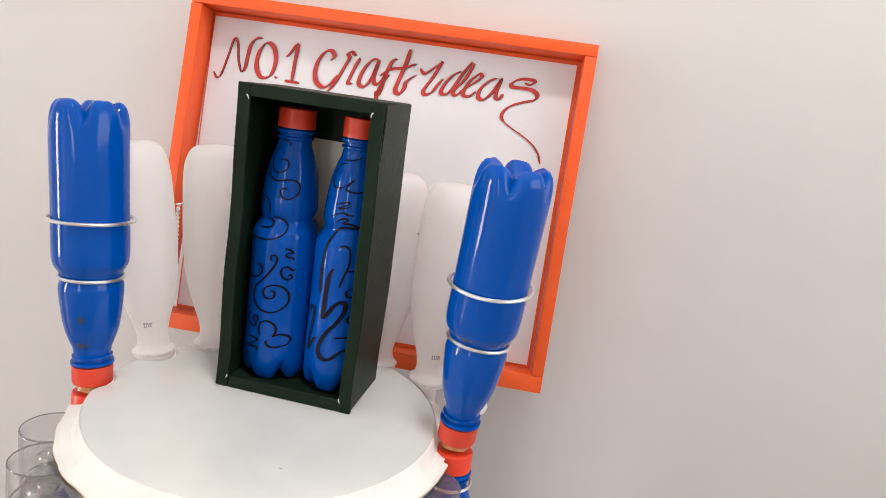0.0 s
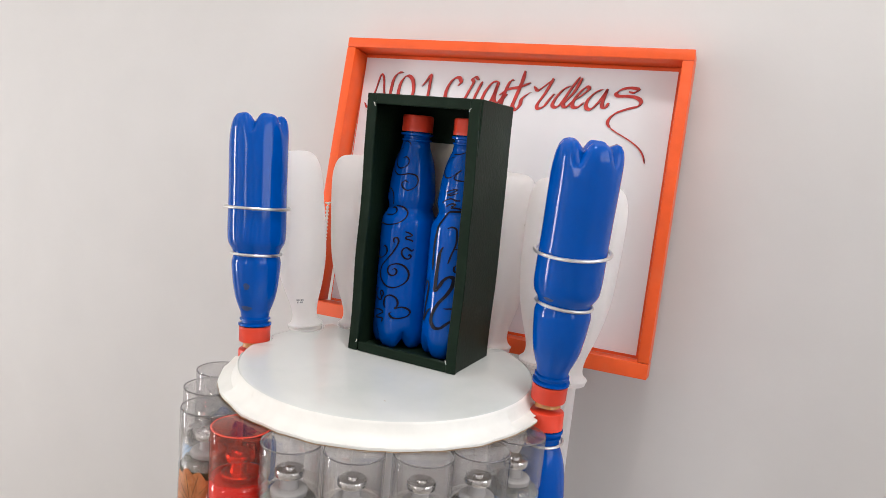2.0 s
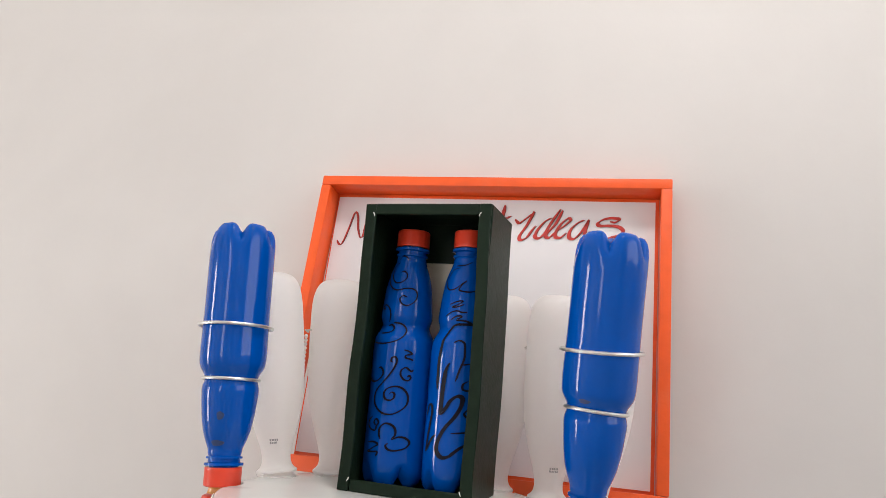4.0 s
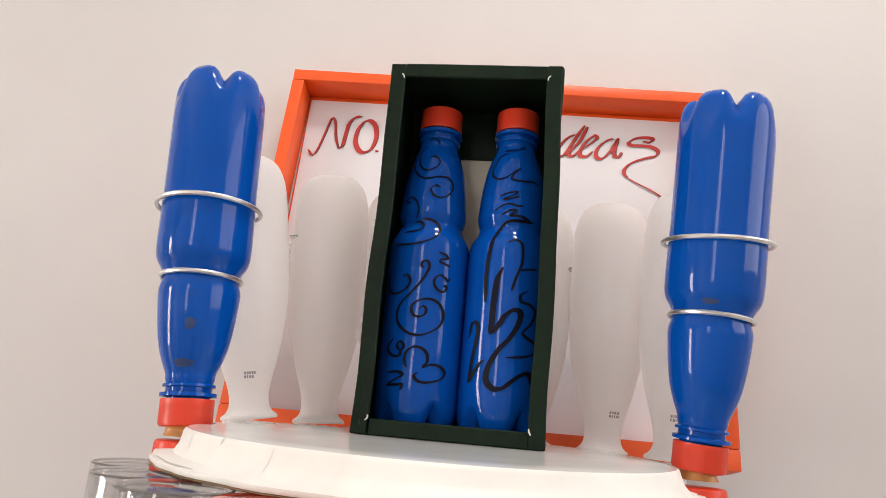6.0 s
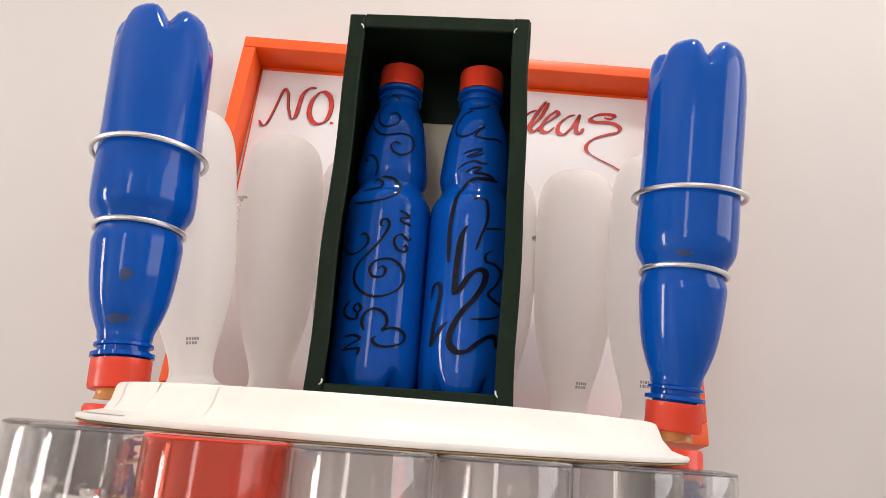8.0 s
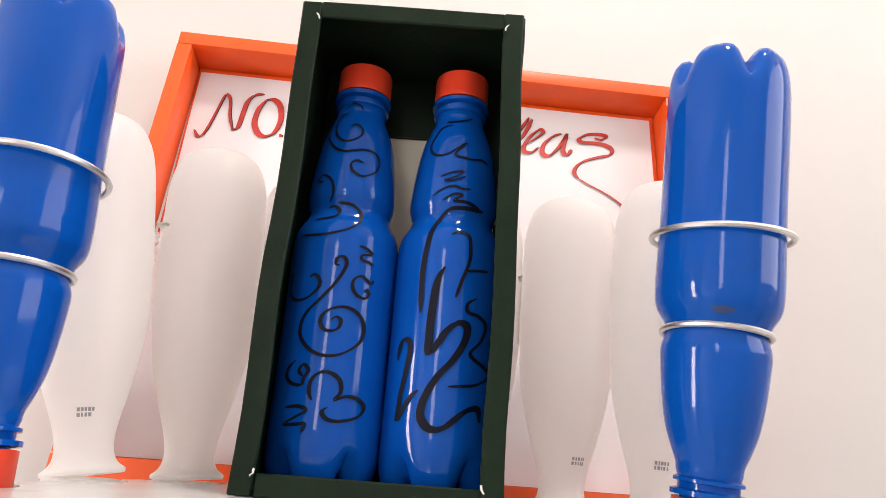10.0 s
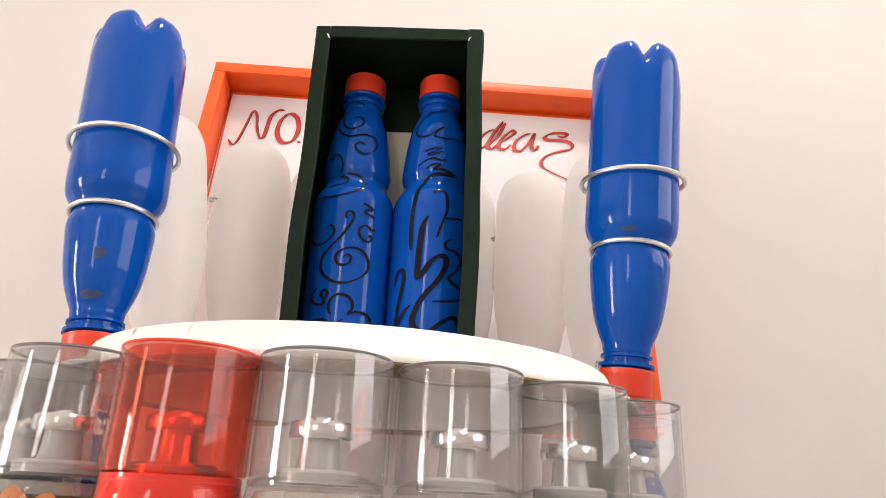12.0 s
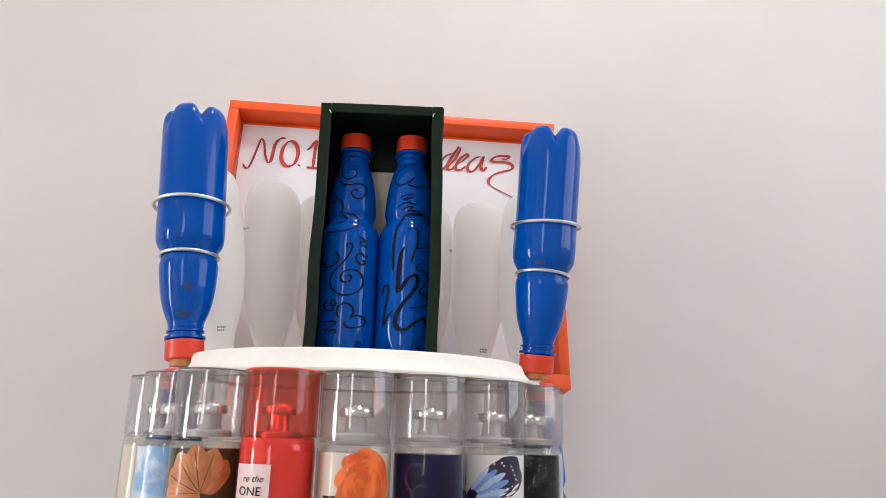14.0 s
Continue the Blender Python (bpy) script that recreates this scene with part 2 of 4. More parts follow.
X0, X1, Y0, Z0, Z1 = -3.4, 2.0, -2.6, -0.80, 1.75
room_part("wall_back", box(X0, X1, 0, 0.12, Z0, Z1), WALL, "off-white painted plaster wall behind the display")
# the openings in these unseen walls are added to suit the daylight lamps
bm = bmesh.new()
for a in ((Y0, -1.85, Z0, Z1), (-0.25, 0.12, Z0, Z1), (-1.85, -0.25, Z0, 0.5), (-1.85, -0.25, 1.7, Z1)):
    box(X1, X1 + 0.12, *a, bm=bm)
room_part("wall_right", bm, WALL, "off-white painted side wall with a high opening added for daylight")
bm = bmesh.new()
for a in ((Y0, -1.85, Z0, Z1), (-1.35, 0.12, Z0, Z1), (-1.85, -1.35, Z0, -0.7), (-1.85, -1.35, 0.9, Z1)):
    box(X0 - 0.12, X0, *a, bm=bm)
room_part("wall_left", bm, WALL, "off-white painted wall with an opening added for daylight")
bm = bmesh.new()
for a in ((X0 - 0.12, -0.9, Z0, Z1), (-0.6, X1 + 0.12, Z0, Z1), (-0.9, -0.6, Z0, 0.30), (-0.9, -0.6, 1.30, Z1)):
    box(a[0], a[1], Y0 - 0.12, Y0, a[2], a[3], bm=bm)
room_part("wall_front", bm, WALL, "off-white painted wall with an opening added for daylight")
room_part("floor", box(X0 - 0.12, X1 + 0.12, Y0 - 0.12, 0.12, Z0 - 0.1, Z0), FLOOR, "beige tiled floor")
room_part("ceiling", box(X0 - 0.12, X1 + 0.12, Y0 - 0.12, 0.12, Z1, Z1 + 0.1), CEIL, "white painted ceiling")

lamp = thing("ceiling_lamp", ROOM @ pose(LAMP[0], LAMP[1], Z1), "round white ceiling lamp above the display", "lamp")
part("base", lathe([(0.001, 0.0), (0.065, 0.0), (0.065, -0.016), (0.055, -0.020), (0.001, -0.020)], 32), CEIL, lamp)
part("shade", lathe([(0.055, -0.020), (0.135, -0.055), (0.138, -0.082), (0.135, -0.082), (0.131, -0.058), (0.055, -0.025)], 40, close=False), CEIL, lamp)

TOP = -0.05                                # the table top
table = thing("table", ROOM @ pose(0, -0.30, Z0), "pale painted table that carries the display", "table")
part("tabletop", box(-0.25, 0.29, -0.14, 0.27, TOP - Z0 - 0.03, TOP - Z0, 0.004), TABLE, table)
for sx in (-0.21, 0.25):
    for sy in (-0.10, 0.22):
        part("leg", box(sx - 0.025, sx + 0.025, sy - 0.025, sy + 0.025, 0, TOP - Z0 - 0.032, 0.004), TABLE, table)

# ------------------------------------------------------------ the orange frame with the lettered paper
FW0, FW1, FH, FD = -0.211, 0.211, 0.178, 0.034
frame_ob = thing("picture_frame", pose(0.0065, 0.155, 0.370, -8.54, 0, YAW), "bright orange cardboard box frame leaning on the wall", "frame")
TH = 0.012


def rail(x0, x1, z0, z1):
    return box(x0, x1, 0, FD, z0, z1, 0.0012)


part("top_rail", rail(FW0, FW1, FH - TH, FH), ORANGE, frame_ob)
BTH = 0.017                                # the bottom rail is taller
part("bottom_rail", rail(FW0 - 0.006, FW1, -FH, -FH + BTH), ORANGE, frame_ob)
SPLAY = 0.006                              # the card flares out towards the foot on one side


def splay(bm):
    for v in bm.verts:
        if v.co.x < FW0 + 0.03:
            v.co.x -= SPLAY * (FH - v.co.z) / (2 * FH)
    return bm


part("side_rail", splay(rail(FW0, FW0 + TH, -FH + BTH + 0.0004, FH - TH - 0.0004)), ORANGE, frame_ob)
part("side_rail", rail(FW1 - TH, FW1, -FH + BTH + 0.0004, FH - TH - 0.0004), ORANGE, frame_ob)
part("backing", box(FW0 + TH + 0.0005, FW1 - TH - 0.0005, FD - 0.004, FD - 0.0005, -FH + BTH + 0.0005, FH - TH - 0.0005), ORANGE, frame_ob)
paper = thing("paper_sheet", frame_ob.matrix_world @ pose(-0.001, FD - 0.0052, 0.002), "white paper sheet with red and black calligraphy in the frame", "paper")
bm = bmesh.new()
NX, NZ = 24, 18
PW, PH = 0.1955, 0.1590
grid = [[bm.verts.new((-PW + 2 * PW * i / NX, -0.0004 * (0.5 + noise.noise((i * 0.25, j * 0.25, 0))) * (1 if 0 < i < NX else 1.6), -PH + 2 * PH * j / NZ)) for j in range(NZ + 1)] for i in range(NX + 1)]
for i in range(NX):
    for j in range(NZ):
        bm.faces.new((grid[i][j], grid[i + 1][j], grid[i + 1][j + 1], grid[i][j + 1]))
part("sheet", bm, PAPER, paper)

# brush letters: a red stroke with a black edge on its heavy side, in metres from the sheet's centre


def letter(width, *strokes):
    red, black = bmesh.new(), bmesh.new()
    for keys in strokes:
        ribbon(black, pen([(u + 0.0010, v - 0.0003) for u, v in keys], width * 0.62, 38, 0.20), lambda u, v: (u, -0.0010, v))
        ribbon(red, pen(keys, width * 0.86, 38, 0.24), lambda u, v: (u, -0.0013, v))
    part("letter_shadow", black, INK_BLACK, paper, "black ink edge of the lettering", smooth=False)
    part("letter", red, INK_RED, paper, "red ink letter", smooth=False)


letter(0.003, [(-0.1893, 0.0997), (-0.1846, 0.0937), (-0.1803, 0.0992), (-0.1753, 0.1187), (-0.1709, 0.1374), (-0.1665, 0.1332), (-0.1636, 0.1166), (-0.1592, 0.1033)])
letter(0.0056, [(-0.1598, 0.1032), (-0.1553, 0.1069), (-0.1535, 0.1216), (-0.1519, 0.1327), (-0.1472, 0.14), (-0.14, 0.1422)])
letter(0.006, [(-0.1367, 0.1366), (-0.1416, 0.1269), (-0.1428, 0.1128), (-0.1382, 0.1026), (-0.1322, 0.1004), (-0.1253, 0.1056), (-0.1222, 0.1187), (-0.1246, 0.1316), (-0.1305, 0.1374), (-0.1367, 0.1366)])
letter(0.005, [(-0.1211, 0.1025), (-0.1187, 0.1029)])
letter(0.0048, [(-0.1118, 0.1255), (-0.107, 0.131), (-0.1009, 0.1408), (-0.1009, 0.1276), (-0.1014, 0.1143), (-0.102, 0.1003)], [(-0.1095, 0.1005), (-0.102, 0.1003), (-0.0938, 0.1003)])
letter(0.0062, [(-0.063, 0.1286), (-0.0594, 0.1338), (-0.0627, 0.1388), (-0.0698, 0.1366), (-0.0758, 0.1268), (-0.0778, 0.1151), (-0.0751, 0.1047), (-0.0681, 0.0997), (-0.0616, 0.1024), (-0.0569, 0.1078), (-0.0535, 0.1143)])
letter(0.0052, [(-0.0619, 0.0957), (-0.0543, 0.107), (-0.0469, 0.1242), (-0.0428, 0.1343), (-0.0447, 0.1382), (-0.0407, 0.1406), (-0.0365, 0.1375)], [(-0.0314, 0.1359), (-0.0354, 0.1258), (-0.0397, 0.1132), (-0.0407, 0.1077), (-0.0365, 0.1083)])
letter(0.0058, [(-0.0119, 0.1373), (-0.0189, 0.1346), (-0.0263, 0.1228), (-0.0293, 0.1099), (-0.0233, 0.1065), (-0.0166, 0.1152), (-0.0117, 0.1314), (-0.0107, 0.1369)], [(-0.0114, 0.1338), (-0.0138, 0.1168), (-0.0104, 0.1107), (-0.005, 0.1157), (-0.0008, 0.1246)])
letter(0.0058, [(-0.0104, 0.103), (-0.0069, 0.0999), (-0.0044, 0.1074), (-0.0008, 0.1246), (0.0034, 0.137), (0.0084, 0.1401)], [(-0.0084, 0.0937), (-0.0078, 0.1015), (-0.0035, 0.1141), (0.0019, 0.1226)])
letter(0.0066, [(0.0206, 0.1518), (0.0189, 0.1392), (0.0134, 0.1194), (0.0108, 0.1083), (0.0151, 0.1042), (0.0197, 0.1102), (0.0215, 0.1182), (0.0311, 0.1266)], [(-0.0081, 0.12), (0.0023, 0.128), (0.0164, 0.1317), (0.0294, 0.1377)])
letter(0.0056, [(0.0343, 0.1336), (0.0393, 0.1289), (0.0452, 0.1333), (0.0543, 0.1411), (0.0528, 0.1355), (0.0483, 0.1255), (0.0412, 0.1126), (0.0426, 0.1075), (0.0494, 0.1108), (0.0552, 0.1199), (0.0596, 0.1264)], [(0.0546, 0.1429), (0.057, 0.1432)])
letter(0.0058, [(0.0778, 0.1366), (0.0702, 0.132), (0.0627, 0.1221), (0.0593, 0.1128), (0.0639, 0.1105), (0.0702, 0.1167), (0.0785, 0.1326), (0.0874, 0.148)], [(0.09, 0.1466), (0.0826, 0.1291), (0.0722, 0.1152), (0.0758, 0.1116), (0.083, 0.1191)])
letter(0.0056, [(0.083, 0.1191), (0.0921, 0.1262), (0.0993, 0.1337), (0.0965, 0.1363), (0.0892, 0.1294), (0.0836, 0.1192), (0.0835, 0.1126), (0.0895, 0.1123), (0.0957, 0.1185)])
letter(0.0056, [(0.1158, 0.1348), (0.1081, 0.1308), (0.1005, 0.1221), (0.099, 0.1131), (0.1047, 0.1109), (0.1123, 0.1191), (0.1188, 0.1306), (0.121, 0.1356)], [(0.1206, 0.1343), (0.1176, 0.1233), (0.1171, 0.1156), (0.1209, 0.1138), (0.1242, 0.1196)])
letter(0.0056, [(0.145, 0.1336), (0.1505, 0.1327), (0.1551, 0.1368), (0.1472, 0.138), (0.1375, 0.1361), (0.1312, 0.1311), (0.1341, 0.128), (0.1447, 0.1283), (0.1543, 0.1273), (0.1597, 0.1234), (0.1571, 0.1178), (0.1459, 0.1138), (0.1343, 0.1086), (0.1281, 0.1025), (0.1262, 0.0963), (0.1293, 0.0914)])
letter(0.0018, [(0.1293, 0.0914), (0.1379, 0.0862), (0.1509, 0.0798), (0.1628, 0.0721), (0.1702, 0.0631), (0.1735, 0.0535)])

# ------------------------------------------------------------ blue bottles
# radius over height from the mouth (0) to the foot; the pillars carry it upside down
MOUTH_NECK = [(0.0125, 0.0), (0.0125, 0.012), (0.0128, 0.0145), (0.0172, 0.0150), (0.0172, 0.0172), (0.0140, 0.0180), (0.0140, 0.0205), (0.0160, 0.0210), (0.0160, 0.0225), (0.0142, 0.0235)]
BODY_KEYS = [(0.0145, 0.026), (0.0150, 0.030), (0.0178, 0.038), (0.0206, 0.048), (0.0228, 0.062), (0.0243, 0.078), (0.0247, 0.087), (0.0233, 0.0935), (0.0229, 0.0965),
             (0.0245, 0.101), (0.0282, 0.108), (0.0293, 0.118), (0.0293, 0.136), (0.0291, 0.160), (0.0293, 0.190), (0.0294, 0.210)]
FOOT = [(0.0294, 0.2200), (0.0292, 0.2260), (0.0286, 0.2315), (0.0272, 0.2365), (0.0247, 0.2402), (0.0212, 0.2415), (0.0168, 0.2395), (0.0120, 0.2360), (0.0060, 0.2330), (0.0015, 0.2325)]
LENGTH = 0.2350


def settle(h):
    """The shoulder above the waist is a little shorter than the keys."""
    return h if h < 0.024 else (0.024 + (h - 0.024) * 0.9241 if h < 0.0965 else h - 0.0055)


BODY_KEYS = [(r * 1.03, settle(h)) for r, h in BODY_KEYS]
FOOT = [(r * 1.03, settle(h)) for r, h in FOOT]


def bottle_radius(h):
    keys = MOUTH_NECK + BODY_KEYS + FOOT[:4]
    for (r0, h0), (r1, h1) in zip(keys, keys[1:]):
        if h0 <= h <= h1 and h1 > h0:
            return r0 + (r1 - r0) * (h - h0) / (h1 - h0)
    return keys[-1][0]


def petal(a, r, h):
    """Five lobes and the grooves between them at the foot."""
    if h < 0.209:
        return r, h
    g = (0.5 - 0.5 * math.cos(5 * a)) ** 0.8
    valley = 1 - g
    deep = min(1, (h - 0.209) / 0.020) ** 1.5
    rim = 1 - max(0, 1 - r / 0.026)
    return r * (1 - 0.10 * deep * valley ** 3), h - 0.0110 * deep * rim * valley ** 3


def bottle_mesh(flip):
    prof = MOUTH_NECK + smooth_profile(BODY_KEYS, 4) + FOOT
    bm = lathe(prof, 60, petal)
    for v in bm.verts:
        v.co.z = v.co.z if flip else LENGTH - v.co.z
    return bm


def cap_mesh(r=0.0163, h=0.0165):
    """A ridged screw cap, open side down at z = 0."""
    prof = [(r, 0.0), (r, 0.004), (r * 0.985, 0.0045), (r * 0.985, h - 0.002), (r * 0.96, h - 0.0006), (r * 0.9, h), (0.002, h)]
    return lathe(prof, 72, lambda a, q, z: (q * (1 + (0.012 * math.cos(36 * a) if 0.004 < z < h - 0.001 else 0)), z))


def wire_ring(r, z, wire=0.0016, tilt=0.0, turn=0.0, end=0.004):
    """A bent wire hoop whose ends pass each other."""
    pts = []
    n = 64
    for k in range(n + 5):
        a = turn + 2 * math.pi * k / n
        s = k / (n + 4)
        pts.append(((r + end * max(0, s - 0.93) * 6) * math.cos(a), (r + end * max(0, s - 0.93) * 6) * math.sin(a), z + tilt * math.cos(a) * r + 0.0036 * (s - 0.5)))
    return tube(pts, wire, 8)


def smudge(parent, angle, h, w, hh, flip=True):
    bm = bmesh.new()

    def place(u, v):
        r = bottle_radius(h + v) + 0.0004
        a = angle + u / r
        return (r * math.cos(a), r * math.sin(a), h + v if flip else LENGTH - h - v)
    blob(bm, place, 0, 0, w, 0, hh / w, 18, 3, lambda a: 1 + 0.08 * math.sin(3 * a + 1) + 0.06 * math.sin(5 * a))
    part("smudge", bm, SMUDGE, parent, "grey scuff on the blue plastic")


def pillar(x, y, joint, lean, nod, turn, smudges):
    """An upside-down bottle on an upright one, cap to cap, with wire hoops."""
    p = thing("bottle_pillar", pose(x, y, TOP), "two glossy blue plastic bottles joined cap to cap with silver wire hoops", "bottle pillar", "bottle pillars beside the disc")
    zc = joint - TOP
    upper = part("upper_bottle", bottle_mesh(True), BLUE, p)
    upper.matrix_basis = pose(0, 0, zc + 0.0005, nod, lean, 0) @ pose(0, 0, 0, 0, 0, turn)
    lower = part("lower_bottle", bottle_mesh(False), BLUE, p)
    lower.matrix_basis = pose(0, 0, 0, 0, 0, turn + 40)
    c = part("cap", cap_mesh(), REDCAP, upper, "red ridged screw cap")
    c.matrix_basis = pose(0, 0, 0.0135, 180, 0, 0)
    c = part("cap", cap_mesh(), REDCAP, lower, "red ridged screw cap")
    c.matrix_basis = pose(0, 0, LENGTH - 0.0135, 0, 0, 0)
    part("glue_joint", lathe(smooth_profile([(0.0120, zc - 0.0080), (0.0112, zc - 0.006), (0.0110, zc - 0.0035), (0.0125, zc - 0.0005)], 4), 28,
                             lambda a, r, z: (r * (1 + 0.05 * math.sin(5 * a)), z)), GLUE, p, "amber glue between the two caps")
    for b in (upper, lower):
        flip = b is upper
        part("wire_hoop", wire_ring(0.0334, 0.1390 if flip else LENGTH - 0.1390, tilt=-0.05 if x < 0 else 0.05, turn=1.5 - radians(turn)), STEEL, b, "silver wire hoop")
        part("wire_hoop", wire_ring(0.0252, 0.0905 if flip else LENGTH - 0.0905, tilt=-0.06, turn=1.3 - radians(turn), end=0.003), STEEL, b, "silver wire hoop")
    part("neck_wire", wire_ring(0.0178, LENGTH - 0.0262, 0.0013, 0.04, 1.0, 0.002), STEEL, lower, "silver wire round the neck")
    for a, h, w, hh in smudges:
        smudge(upper, radians(a) - radians(turn), h, w, hh)
    return p


pillar(-0.158, -0.037, 0.1985, -4.6, -2.5, 10, [(-80, 0.0345, 0.0062, 0.0026), (-72, 0.058, 0.0034, 0.0036)])
pillar(0.1565, 0.007, 0.2000, 3.8, 3.8, 55, [(-105, 0.0985, 0.0050, 0.0018)])

# ------------------------------------------------------------ white bottles at the back
WKEYS = [(0.0195, 0.0), (0.0197, 0.0022), (0.0165, 0.0048), (0.0143, 0.009), (0.0139, 0.016), (0.0158, 0.026), (0.0200, 0.040), (0.0242, 0.056), (0.0277, 0.074), (0.0296, 0.092),
         (0.0304, 0.112), (0.0305, 0.145), (0.0302, 0.166), (0.0286, 0.1805), (0.0245, 0.1915), (0.0180, 0.1970), (0.0085, 0.1985), (0.0010, 0.1986)]


def white_bottle_mesh():
    return lathe(smooth_profile(WKEYS, 3), 48)


whites = []
for x, y, lean, print_angle in ((-0.147, 0.035, -9.5, -66), (-0.110, 0.081, -3.5, 200), (-0.064, 0.117, -2.0, 90), (0.049, 0.130, 0.0, 90), (0.107, 0.114, 0.8, -68), (0.153, 0.076, 3.0, -98)):
    w = thing("white_bottle", pose(x, y, TOP), "plain white plastic bottle standing on its mouth on an added stem", "bottle", "white bottles behind the disc")
    up = part("upper_bottle", white_bottle_mesh(), WHITE, w)
    foot = 0.2025 if x < 0 else 0.1990
    up.matrix_basis = pose(0, 0, foot - TOP, 0, lean, 0)
    # unseen support, made up; kept slim so wall light gets in under the board
    part("stem", lathe([(0.019, 0.0), (0.019, 0.003), (0.010, 0.006), (0.009, 0.12), (0.010, foot - TOP - 0.0075), (0.0185, foot - TOP - 0.004), (0.0185, foot - TOP - 0.0013), (0.001, foot - TOP - 0.0013)], 28), WHITE, w)
    if print_angle in (-66, -68, -98):
        bm = bmesh.new()
        pa = radians(print_angle)
        for row in range(2):
            u = -0.0036
            while u < 0.0036:
                du = random.uniform(0.0006, 0.0015)
                z = 0.030 - row * 0.0026
                r = 0.0158 + (z - 0.026) * 0.30 + 0.0006
                vs = [bm.verts.new((r2 * math.cos(pa + uu / r), r2 * math.sin(pa + uu / r), zz)) for uu, zz, r2 in ((u, z, r), (u + du, z, r), (u + du, z + 0.0019, r + 0.0005), (u, z + 0.0019, r + 0.0005))]
                bm.faces.new(vs)
                u += du + random.uniform(0.0003, 0.0008)
        part("printed_code", bm, GREYINK, up, "small grey printed code")
    whites.append((x, y, x + 0.142 * math.sin(radians(lean))))
# twisted wire ties where neighbours touch
for (_, y0, x0), (_, y1, x1) in ((whites[0], whites[1]), (whites[3], whites[4])):
    mx, my = (x0 + x1) / 2, (y0 + y1) / 2
    tie = thing("wire_tie", pose(mx, my, 0.344), "short twisted wire tie between two white bottles", "wire")
    dx, dy = (y1 - y0), -(x1 - x0)
    d = math.hypot(dx, dy)
    ux, uy = dx / d, dy / d
    if uy > 0:
        ux, uy = -ux, -uy
    bm = tube([(ux * 0.005 + math.cos(k) * 0.0012, uy * 0.005 + math.sin(k) * 0.0008, -0.0005 * k * 0.2) for k in range(0, 22)], 0.0007, 6)
    part("twist", bm, STEEL, tie)
    bm = tube([(ux * 0.007 - uy * 0.0035 * s, uy * 0.007 + ux * 0.0035 * s, 0.0006 * math.sin(3 * s)) for s in (-1, -0.5, 0, 0.5, 1)], 0.0009, 6, bm=None)
    part("loop", bm, STEEL, tie)
    strip = lathe([(0.0009 + 0.0013 * (k % 2), -0.004 - 0.0021 * k) for k in range(20)], 12)
    part("ridged_strip", strip, WHITE, tie, "white ridged plastic strip")

# ------------------------------------------------------------ the white disc
DX, DY, DR, DF = -0.007, -0.010, 0.1460, 0.1620
disc = thing("round_board", pose(DX, DY, 0.1803, 1.1, 0, 0), "round glossy white board with a paper-wrapped scalloped rim", "board")


def dent(a, r, z):
    """The lower flange is torn away where the pillars and white bottles stand."""
    if r > DR + 0.001:
        for px, py, q in ((0.1565, 0.007, 0.0190), (-0.158, -0.037, 0.0190), *((wx, wy, 0.0225) for wx, wy, _ in whites)):
            ox, oy = px - DX, py - DY
            along = ox * math.cos(a) + oy * math.sin(a)
            off = abs(-ox * math.sin(a) + oy * math.cos(a))
            if along > 0 and off < q:
                r = min(r, max(DR - 0.006, along - math.sqrt(q * q - off * off)))
        r += 0.0026 * noise.noise((a * 6, 0, 3)) + 0.0008 * noise.noise((a * 25, 0, 5))
    return r, z


def top_dent(a, r, z):
    r, z2 = r, z
    if r > 0.12:
        for px, py, q in ((0.1565, 0.007, 0.0190), (-0.158, -0.037, 0.0190), *((wx, wy, 0.0222) for wx, wy, _ in whites)):
            ox, oy = px - DX, py - DY
            along = ox * math.cos(a) + oy * math.sin(a)
            off = abs(-ox * math.sin(a) + oy * math.cos(a))
            if along > 0 and off < q:
                r = min(r, along - math.sqrt(q * q - off * off))
    return r, z2


part("board_top", lathe([(0.001, 0.0195), (0.07, 0.0197), (0.12, 0.0195), (DR - 0.003, 0.0195), (DR - 0.001, 0.0190), (DR, 0.0178), (DR, 0.0065), (0.001, 0.0065)], 160, top_dent), DISC, disc)
part("flange", lathe([(0.001, 0.0022), (DR, 0.0022), (DF, 0.0018), (DF + 0.0004, 0.0030), (DF, 0.0042), (DR + 0.004, 0.0052), (DR - 0.004, 0.0062), (0.001, 0.0062)], 220, dent), DISCPAPER, disc, "cream paper flange round the board")
part("card_edge", lathe([(DR - 0.016, 0.0018), (DR - 0.012, 0.0004), (DF - 0.0015, 0.0004), (DF + 0.0004, 0.0011), (DF - 0.001, 0.0017), (DR - 0.016, 0.0020)], 220, dent, close=False), BROWN, disc, "torn brown cardboard layer under the rim")
